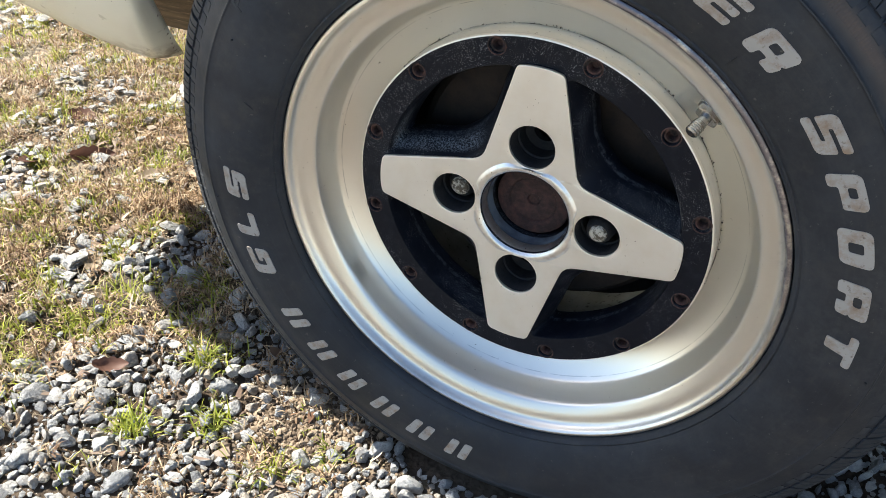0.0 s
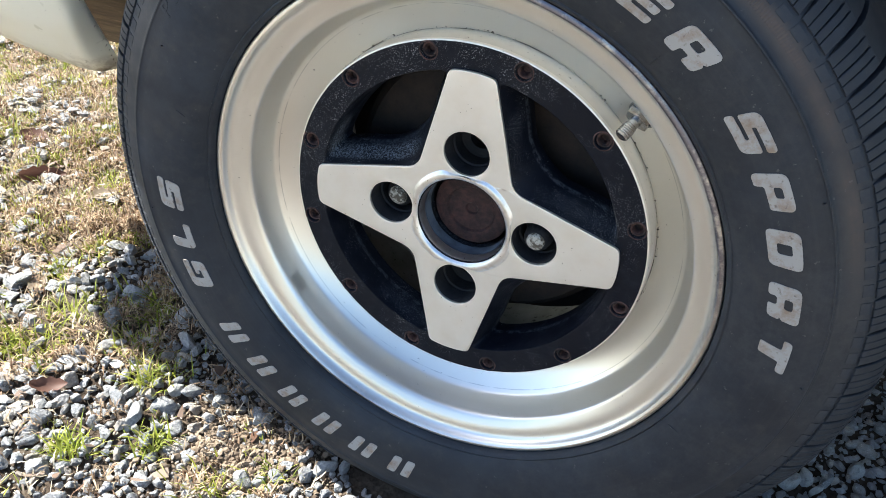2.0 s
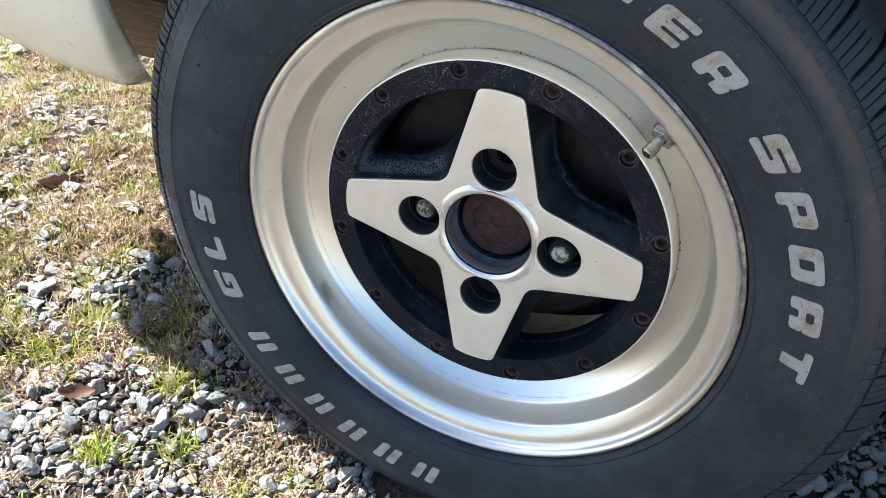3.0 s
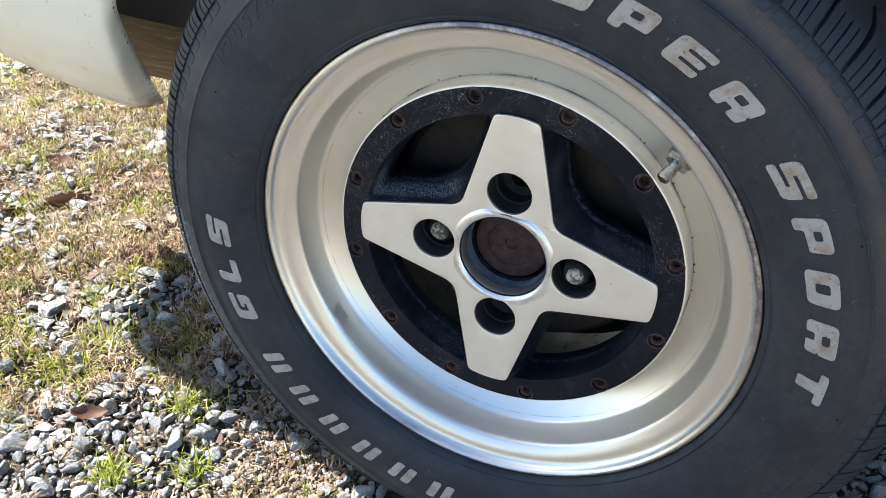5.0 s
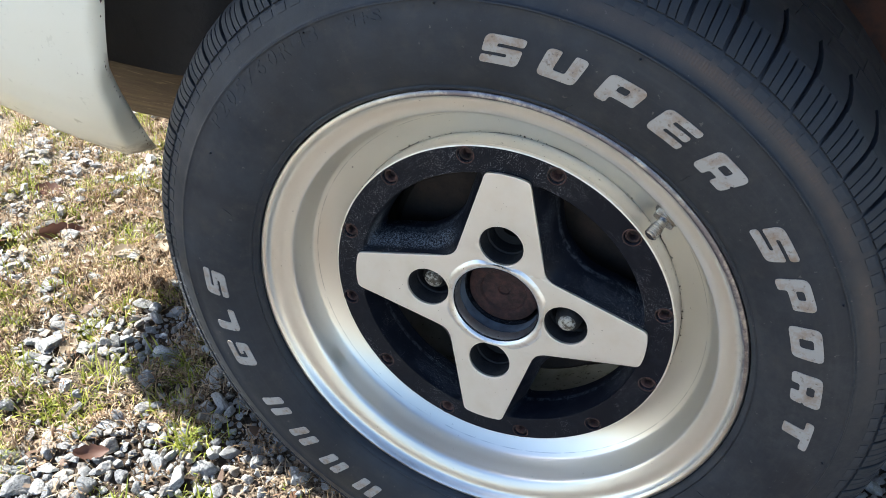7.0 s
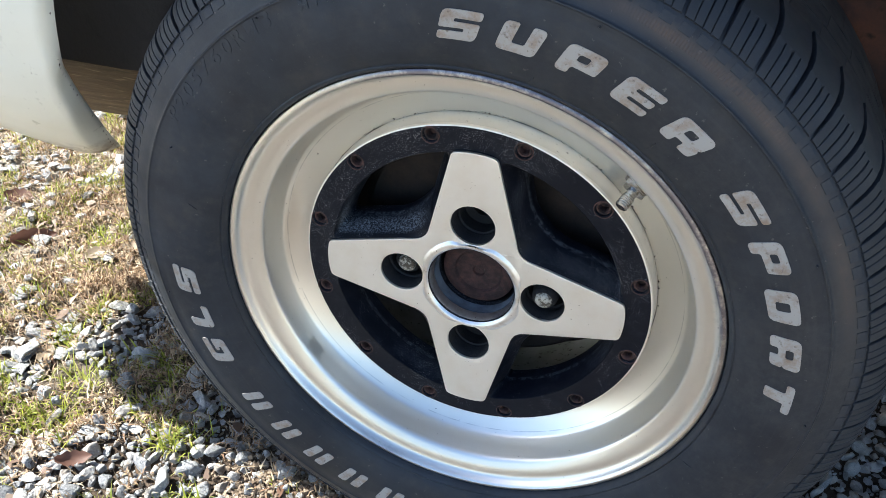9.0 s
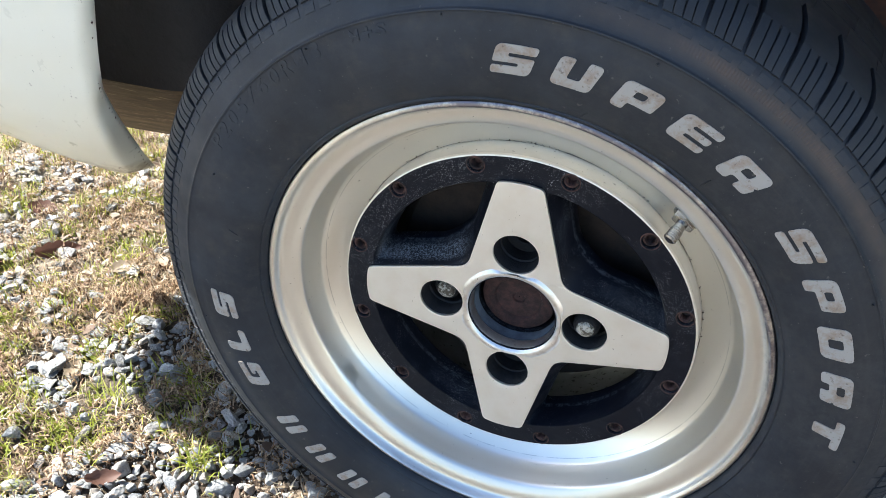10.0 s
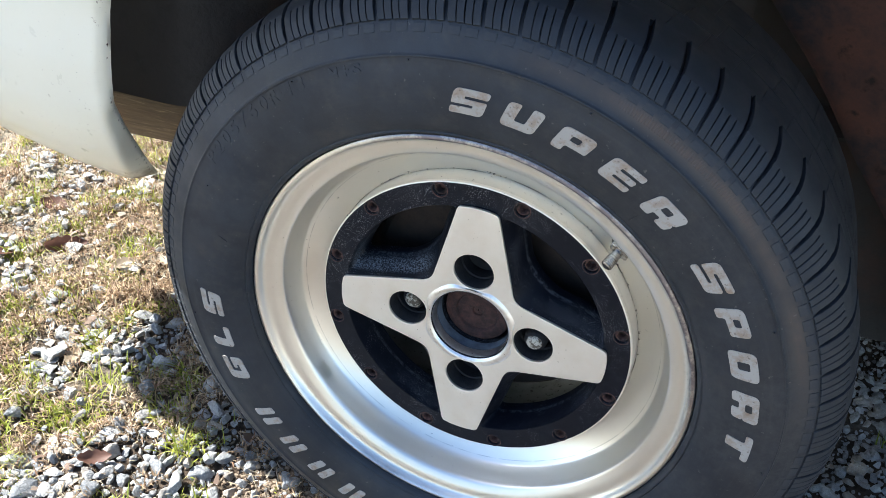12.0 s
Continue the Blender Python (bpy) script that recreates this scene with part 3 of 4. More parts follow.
def blades(name, material, spots, label, category):
    """Many narrow bent blades in one mesh. spots: root, heading, length, width, first rise (degrees), bend."""
    verts, faces = [], []
    for root, head, length, width, rise, bend in spots:
        d = Vector((math.cos(head), math.sin(head), 0))
        s = Vector((-d.y, d.x, 0))
        p = Vector(root)
        o = len(verts)
        for i in range(4):
            w = width * (1, 0.95, 0.65, 0.06)[i] / 2
            verts += [tuple(p - s * w), tuple(p + s * w)]
            e = radians(rise - bend * i / 3)
            p = p + (d * math.cos(e) + Vector((0, 0, math.sin(e)))) * (length / 3)
            s = (s + d * 0.12).normalized()
        faces += [(o + 2 * i, o + 2 * i + 1, o + 2 * i + 3, o + 2 * i + 2) for i in range(3)]
    me = bpy.data.meshes.new(name)
    me.from_pydata(verts, [], faces)
    tagged(part(name, me, material), label, category, kind="stuff")


def grassiness(x, y):
    g = 1.0 - 0.95 * gravelness(x, y)
    return max(0.012, g) * (1 - bareness(x, y)) * (0.55 + 0.7 * soft(-0.25, 0.35, noise.noise(Vector((x * 7, y * 7, 33)))))


def build_grass():
    green, dry, brown = [], [], []
    # tufts that stand alone in the gravel
    tufts = [(-0.391, 0.082, 0.7), (-0.365, 0.073, 0.8), (-0.418, 0.091, 0.6), (-0.329, -0.004, 0.5), (-0.279, -0.045, 0.3), (-0.395, 0.032, 0.4), (-0.437, 0.037, 0.7), (-0.48, 0.038, 0.8), (-0.452, -0.012, 0.6), (-0.429, -0.039, 0.6), (-0.363, -0.093, 0.3), (-0.334, -0.174, 0.6), (-0.296, 0.016, 0.5), (0.40, 0.30, 0.8)]
    for x, y, n in ((-0.308, -0.008, 5), (-0.261, -0.072, 5), (-0.324, -0.110, 6), (-0.184, -0.097, 3), (-0.391, 0.082, 2), (-0.365, 0.073, 2)):
        tufts += [(x + rng.gauss(0, 0.006), y + rng.gauss(0, 0.006), rng.uniform(0.5, 1.1)) for _ in range(n)]
    for _ in range(7600):
        x, y = rng.uniform(-1.3, -0.12), rng.uniform(-0.22, 0.85)
        if not under_tyre(x, y) and rng.random() < 1.1 * grassiness(x, y) * soft(0.0, 0.42, noise.noise(Vector((x * 26, y * 26, 51)))) * (0.05 if gravelness(x, y) > 0.5 else 3.6) * (1 - 0.93 * turf(x, y)) + 0.002:
            tufts.append((x, y, rng.uniform(0.1, 0.75)))
    for x, y, k in tufts:
        for _ in range(int(7 + 16 * k)):
            px, py = x + rng.gauss(0, 0.009), y + rng.gauss(0, 0.009)
            green.append(((px, py, lumps(px, py) - 0.002), rng.uniform(0, math.tau), (0.008 + 0.021 * rng.random()) * (0.65 + 0.6 * k), rng.uniform(0.0010, 0.0023), rng.uniform(35, 88), rng.uniform(10, 95)))
    for _ in range(70000):
        x, y = -0.10 - 1.3 * rng.random() ** 1.25, -0.25 + 1.15 * rng.random() ** 1.25
        if under_tyre(x, y) or rng.random() > grassiness(x, y) * (0.04 + 1.0 * soft(-0.20, 0.40, noise.noise(Vector((x * 16, y * 16, 77))))):
            continue
        z = lumps(x, y) + 0.016 * rng.random() * soft(-0.2, 0.5, noise.noise(Vector((x * 28, y * 28, 91)))) + rng.uniform(0, 0.003)
        dry.append(((x, y, z), rng.uniform(0, math.tau), rng.uniform(0.006, 0.021), rng.uniform(0.0007, 0.0019), rng.uniform(-10, 75), rng.uniform(-60, 130)))
    for _ in range(2700):
        x, y = rng.uniform(-1.2, -0.12), rng.uniform(-0.22, 0.80)
        if under_tyre(x, y) or rng.random() > grassiness(x, y):
            continue
        wide = rng.uniform(0.006, 0.016)
        for _ in range(int(28 + 1800 * wide)):
            px, py = x + rng.gauss(0, wide), y + rng.gauss(0, wide)
            mound = 0.017 * math.exp(-((px - x) ** 2 + (py - y) ** 2) / (2 * wide * wide))
            brown.append(((px, py, lumps(px, py) + mound * rng.random()), rng.uniform(0, math.tau), rng.uniform(0.005, 0.015), rng.uniform(0.0008, 0.0020), rng.uniform(0, 85), rng.uniform(-40, 140)))
    # a thick brown dead clump against the tyre
    for _ in range(1500):
        cx, cy = rng.choice(((-0.534, 0.191), (-0.555, 0.183), (-0.517, 0.205)))
        px, py = cx + rng.gauss(0, 0.013), cy + rng.gauss(0, 0.010)
        brown.append(((px, py, lumps(px, py) + 0.016 * rng.random()), rng.uniform(0, math.tau), rng.uniform(0.006, 0.016), rng.uniform(0.0008, 0.0020), rng.uniform(0, 85), rng.uniform(-40, 140)))
    litter = []
    for _ in range(4200):
        x, y = rng.uniform(-1.25, -0.12), rng.uniform(-0.22, 0.85)
        if not under_tyre(x, y) and rng.random() < 0.02 + 0.8 * grassiness(x, y):
            litter.append(((x, y, lumps(x, y) + rng.uniform(0.001, 0.010)), rng.uniform(0, math.tau), 0.006 + 0.016 * rng.random() ** 2, 0.003 + 0.010 * rng.random() ** 2, rng.uniform(-15, 40), rng.uniform(-30, 60)))
    blades("leaf_litter", LITTER, litter, "crumbled brown and pale leaf scraps in the grass", "leaf litter")
    blades("grass", GRASS, green, "short yellow-green grass tufts growing through the gravel", "grass")
    blades("dead_grass_tufts", DEAD, brown, "curled brown dead grass tufts on the ground", "grass")
    blades("dry_grass", STRAW, dry, "dry straw-coloured dead grass matted on the ground", "grass")


def build_leaf(x, y, turn, length, width, curl, material, label, tilt=(0, 0)):
    bm = bmesh.new()
    rows = []
    for i in range(13):
        t = i / 12
        w = width / 2 * (math.sin(math.pi * min(1, t * 0.94 + 0.05)) ** 0.8) * (1 + 0.16 * math.sin(t * 26)) + 0.0004
        mid = Vector(((t - 0.5) * length, 0, curl * length * (2 * t - 1) ** 2))
        rows.append([bm.verts.new(mid + Vector((0, w * k / 2, 0.35 * w * (abs(k) / 2) ** 1.5))) for k in (-2, -1, 0, 1, 2)])
    for a, b in zip(rows, rows[1:]):
        for j in range(4):
            bm.faces.new((a[j], a[j + 1], b[j + 1], b[j]))
    ob = part("leaf", bm, material, m=pose(x, y, lumps(x, y) + 0.008, tilt[0], tilt[1], turn))
    return tagged(ob, label, "leaf", "fallen leaves")


# ---- wheel ----
SIDEWALL = [(0.1815, -0.0190), (0.1839, -0.0252), (0.1844, -0.0300), (0.1856, -0.0326), (0.1874, -0.0340), (0.1886, -0.0334), (0.1900, -0.0347), (0.1950, -0.0378), (0.2020, -0.0408), (0.2100, -0.0427), (0.2180, -0.0438), (0.2270, -0.0440), (0.2360, -0.0432), (0.2422, -0.0418)]


def side_y(r):
    for (r0, y0), (r1, y1) in zip(SIDEWALL, SIDEWALL[1:]):
        if r <= r1:
            return y0 + (y1 - y0) * (r - r0) / (r1 - r0)
    return SIDEWALL[-1][1]


def flatten(p):
    """Where the tyre stands on the ground it gives way."""
    low = -HUB + 0.001
    if p.z < low + 0.012:
        t = low + 0.012 - p.z
        p = Vector((p.x, p.y - (0.35 * t if p.y < 0.05 else -0.35 * t), max(low, low + 0.012 - 0.35 * t)))
    return p


def build_tyre(wheel):
    outer = SIDEWALL + [(0.2428, -0.0420), (0.2434, -0.0424), (0.2442, -0.0422), (0.2447, -0.0411), (0.2453, -0.0404), (0.2475, -0.0396), (0.2505, -0.0384), (0.2530, -0.0374), (0.2580, -0.0350), (0.2640, -0.0318), (0.2690, -0.0265), (0.2745, -0.0200), (0.2785, -0.0100), (0.2805, 0.0040), (0.2810, 0.0300)]
    mirror = [(r, 0.118 - y) for r, y in reversed(outer)]
    tyre = part("tyre", revolve(outer + [(0.2812, 0.0580)] + mirror, 240, shape=flatten), RUBBER, wheel, "black radial tyre with raised white lettering, dusty shoulder")
    # shoulder tread blocks, each cut by three sipes
    top = spline_curve([(0.2646, -0.0328), (0.2705, -0.0292), (0.2780, -0.0217), (0.2838, -0.0100), (0.2862, 0.0040), (0.2870, 0.0200)], 2)
    low = [(r - 0.0058 * (0.35 + 0.65 * min(1, i / 3)) * (1.0 if i < 6 else 0.75), y + 0.003 * max(0, 1 - i / 5)) for i, (r, y) in enumerate(top)]
    blocks = []
    for variant in range(2):
        bm = bmesh.new()
        cuts = [(-2.36, -1.20), (-1.10, -0.02), (0.14, 1.14), (1.24, 2.34)] if variant == 0 else [(-2.34, -1.28), (-1.18, -0.10), (0.06, 1.00), (1.10, 2.36)]
        split = 5
        for a0, a1, i0, i1 in [(*c, 0, split) for c in cuts] + [(-2.25, 2.32, split, len(top) - 1)]:
            loops = []
            for i in range(i0, i1 + 1):
                (r, y), (r2, y2) = top[i], low[i]
                sl = -0.16 * i - 0.014 * max(0, i - 5) ** 2
                e = 0.07
                loops.append([bm.verts.new(at(r2, a0 + sl, y2)), bm.verts.new(at(r - 0.0007, a0 + sl, y)), bm.verts.new(at(r, a0 + sl + e, y)), bm.verts.new(at(r, a1 + sl - e, y)), bm.verts.new(at(r - 0.0007, a1 + sl, y)), bm.verts.new(at(r2, a1 + sl, y2))])
            for p, q in zip(loops, loops[1:]):
                for j in range(5):
                    bm.faces.new((p[j], p[j + 1], q[j + 1], q[j]))
            bm.faces.new(loops[0])
            bm.faces.new(loops[-1][::-1])
        bmesh.ops.recalc_face_normals(bm, faces=bm.faces)
        me = bpy.data.meshes.new("tread_block")
        sharpen(bm, 30).to_mesh(me)
        bm.free()
        me.materials.append(RUBBER)
        me.polygons.foreach_set("use_smooth", [True] * len(me.polygons))
        blocks.append(me)
    # two low lugs under each block
    bm = bmesh.new()
    f = [at(r, a, y) for r, y in ((0.2566, -0.0352), (0.2574, -0.0356), (0.2620, -0.0334), (0.2630, -0.0324)) for a in (-0.86, 0.86)]
    vs = [bm.verts.new(p) for p in f]
    for i in range(3):
        bm.faces.new((vs[2 * i], vs[2 * i + 1], vs[2 * i + 3], vs[2 * i + 2]))
    bm.faces.new((vs[0], vs[2], vs[4], vs[6]))
    bm.faces.new((vs[1], vs[7], vs[5], vs[3]))
    bmesh.ops.recalc_face_normals(bm, faces=bm.faces)
    lug = bpy.data.meshes.new("shoulder_lug")
    bm.to_mesh(lug)
    bm.free()
    lug.materials.append(RUBBER)
    count = 69
    for i in range(count):
        a = 360 * i / count
        if abs(a - 180) < 19:
            continue
        part("tread_block", blocks[i % 2], RUBBER, tyre, smooth=False, m=Matrix.Rotation(radians(a), 4, "Y"))
        for d in (-1.3, 1.25):
            part("shoulder_lug", lug, RUBBER, tyre, smooth=False, m=Matrix.Rotation(radians(a + d), 4, "Y"))
    # the inner rows of the tread
    bm = bmesh.new()
    for y0, y1, shift in ((0.0215, 0.0575, 0.2), (0.0590, 0.0922, 2.0), (0.0937, 0.140, 0.6)):
        for i in range(count):
            a = 360 * i / count + shift
            if abs((a % 360) - 180) < 20:
                continue
            ps = [at(r, a + d + k, y) for r in (0.2805, 0.2846) for y, k in ((y0, -0.6), (y1, 0.5)) for d in (-2.56, 2.56)]
            v = [bm.verts.new(p) for p in ps]
            for q in ((4, 5, 7, 6), (0, 1, 5, 4), (2, 6, 7, 3), (0, 4, 6, 2), (1, 3, 7, 5)):
                bm.faces.new([v[j] for j in q])
    bmesh.ops.recalc_face_normals(bm, faces=bm.faces)
    tagged(part("inner_tread", bm, RUBBER, tyre, smooth=False), kind="stuff")
    return tyre


def wrap(me, angle, r_mid, proud):
    """Bend a flat mesh (x along the rim, y outward, z thickness) onto the sidewall."""
    for v in me.vertices:
        r = r_mid + v.co.y
        v.co = at(r, angle + math.degrees(v.co.x / r_mid), side_y(r) - proud * (1 if v.co.z > 0 else -1))
    return me


def glyph(char, width, height, bold, slant):
    """One character of the built-in font, fattened, fitted to a box and slanted."""
    cu = bpy.data.curves.new("character", "FONT")
    cu.body, cu.offset, cu.extrude, cu.resolution_u = char, bold, 0.01, 3
    ob = bpy.data.objects.new("character", cu)
    scene.collection.objects.link(ob)
    me = bpy.data.meshes.new_from_object(ob.evaluated_get(bpy.context.evaluated_depsgraph_get()))
    bpy.data.objects.remove(ob)
    bpy.data.curves.remove(cu)
    bm = bmesh.new()
    bm.from_mesh(me)
    bmesh.ops.triangulate(bm, faces=bm.faces)
    for _ in range(2):
        bmesh.ops.subdivide_edges(bm, edges=[e for e in bm.edges if e.calc_length() > 0.12], cuts=1)
    bm.to_mesh(me)
    bm.free()
    xs, ys = [v.co.x for v in me.vertices], [v.co.y for v in me.vertices]
    for v in me.vertices:
        x = ((v.co.x - min(xs)) / (max(xs) - min(xs)) - 0.5) * width
        y = ((v.co.y - min(ys)) / (max(ys) - min(ys)) - 0.5) * height
        v.co = (x + slant * y, y, v.co.z)
    me.materials.clear()
    return me


# outlines of the moulded block letters in a unit box; a second outline is a hole
BLOCK = {
    "S": [[(0, 0), (1, 0), (1, 0.60), (0.35, 0.60), (0.35, 0.72), (1, 0.72), (1, 1), (0, 1), (0, 0.40), (0.65, 0.40), (0.65, 0.28), (0, 0.28)]],
    "U": [[(0, 0), (1, 0), (1, 1), (0.66, 1), (0.66, 0.30), (0.34, 0.30), (0.34, 1), (0, 1)]],
    "P": [[(0, 0), (0.36, 0), (0.36, 0.28), (1, 0.28), (1, 1), (0, 1)], [(0.36, 0.52), (0.66, 0.52), (0.66, 0.76), (0.36, 0.76)]],
    "E": [[(0, 0), (1, 0), (1, 0.25), (0.36, 0.25), (0.36, 0.38), (0.94, 0.38), (0.94, 0.62), (0.36, 0.62), (0.36, 0.75), (1, 0.75), (1, 1), (0, 1)]],
    "R": [[(0, 0), (0.36, 0), (0.36, 0.27), (0.62, 0.27), (0.62, 0), (1, 0), (1, 0.36), (0.93, 0.42), (1, 0.48), (1, 1), (0, 1)], [(0.36, 0.50), (0.66, 0.50), (0.66, 0.76), (0.36, 0.76)]],
    "O": [[(0, 0), (1, 0), (1, 1), (0, 1)], [(0.35, 0.28), (0.65, 0.28), (0.65, 0.72), (0.35, 0.72)]],
    "T": [[(0.32, 0), (0.68, 0), (0.68, 0.71), (1, 0.71), (1, 1), (0, 1), (0, 0.71), (0.32, 0.71)]],
    "G": [[(0, 0), (1, 0), (1, 0.56), (0.50, 0.56), (0.50, 0.40), (0.66, 0.40), (0.66, 0.27), (0.34, 0.27), (0.34, 0.73), (1, 0.73), (1, 1), (0, 1)]],
    "L": [[(0, 0), (1, 0), (1, 0.28), (0.36, 0.28), (0.36, 1), (0, 1)]],
}


def block_letter(c, width, height, slant):
    lines = []
    for line in BLOCK[c]:
        pts = [((u - 0.5) * width + slant * (v - 0.5) * height, (v - 0.5) * height) for u, v in line]
        corner = [u in (0, 1) and v in (0, 1) for u, v in line]
        lines.append(fillet(pts, [0.0042 if k else 0.0016 for k in corner], 5))
    bm = bmesh.new()
    me = plate("letter", lines, 0.001)
    bm.from_mesh(me)
    bmesh.ops.triangulate(bm, faces=bm.faces)
    for limit in (0.008, 0.004):
        bmesh.ops.subdivide_edges(bm, edges=[e for e in bm.edges if e.calc_length() > limit], cuts=1)
        bmesh.ops.triangulate(bm, faces=[f for f in bm.faces if len(f.verts) > 3])
    bm.to_mesh(me)
    bm.free()
    return me


def build_letters(tyre):
    step = 9.3
    for word, first in (("SUPER", 2.3), ("SPORT", 53.7), ("GLS", -111.5)):
        for i, c in enumerate(word):
            w = {"L": 0.0215, "T": 0.0225, "E": 0.0232, "P": 0.0225}.get(c, 0.0236)
            part("letter", wrap(block_letter(c, w, 0.0180, 0.27), first + step * i, 0.2182, 0.0007), LETTER, tyre, "raised white letter with brown stains", smooth=False)
    # the maker's word is left as pairs of plain slanted bars
    for i in range(6):
        for side in (-1, 1):
            w = 0.0074
            box = [(-w / 2, -0.0090), (w / 2, -0.0090), (w / 2, 0.0090), (-w / 2, 0.0090)]
            me = plate("bar", [fillet(box, [0.0022] * 4, 4)], 0.001)
            for v in me.vertices:
                v.co.x += 0.27 * v.co.y + side * 0.0060
            part("bar", wrap(me, -173.6 + 9.4 * i, 0.2182, 0.0007), LETTER, tyre, "raised white bar of a word", smooth=False)
    for i, c in enumerate("P205/60R13"):
        part("size_mark", wrap(glyph(c, 0.0085, 0.0100, 0.02, 0.1), -55.45 + 2.95 * i, 0.2372, 0.0003), RUBBER, tyre, "black moulded tyre size character", smooth=False)
    for a0, r0, a1, r1 in ((14.1, 0.1900, 15.0, 0.1962), (37.4, 0.1932, 37.4, 0.2015), (-74.0, 0.2030, -73.0, 0.2100), (118.0, 0.1925, 117.4, 0.1990)):
        p, q = at(r0, a0, side_y(r0) - 0.0002), at(r1, a1, side_y(r1) - 0.0002)
        part("mould_mark", tube(p, q, [(0, 0.0002), (0.3, 0.0006), (1, 0.0003)], 8), RUBBER, tyre)
    for a, r in ((-30, 0.2405), (-8, 0.2410), (21, 0.2402), (66, 0.2408), (96, 0.2400), (-62, 0.2300), (-97, 0.2406)):
        p = at(r, a, side_y(r))
        part("vent_nub", tube(p, p + Vector((0.0004, -0.0022, 0.0008)), [(0, 0.0007), (0.6, 0.0005), (1, 0.0003)], 8), RUBBER, tyre)
    for i, c in enumerate("M+S"):
        part("size_mark", wrap(glyph(c, 0.0065, 0.0065, 0.015, 0.1), -21.6 + 2.2 * i, 0.2372, 0.0005), RUBBER, tyre, "black moulded tyre mark", smooth=False)


STAR = 2.2  # degrees by which the star is turned


def arm(u):
    """Half the width of a star arm at u metres from the centre."""
    return 0.0163 + (0.112 - u) * 0.227


def star_depth(x, z):
    return 0.0035 - 0.0048 * min(1, math.hypot(x, z) / 0.115)


def pocket(grow, reach, notch, start):
    """The outline of the gap between two star arms, drawn in by grow; the arms' flanks begin at start."""
    side = [(arm(u) + grow, u) for u in (start, (start + 0.090) / 2, 0.090)]
    a0 = math.degrees(math.atan2(arm(reach) + grow, reach))
    arc = [rot2((0, reach), a0 + (90 - 2 * a0) * k / 8) for k in range(9)]
    pts = [(notch, notch)] + side + [tuple(p) for p in arc] + [(z, x) for x, z in reversed(side)]
    rad = [0.006] + [0.02] * 3 + [0.007] + [0.02] * 7 + [0.007] + [0.02] * 3
    return fillet(pts, rad, 4)


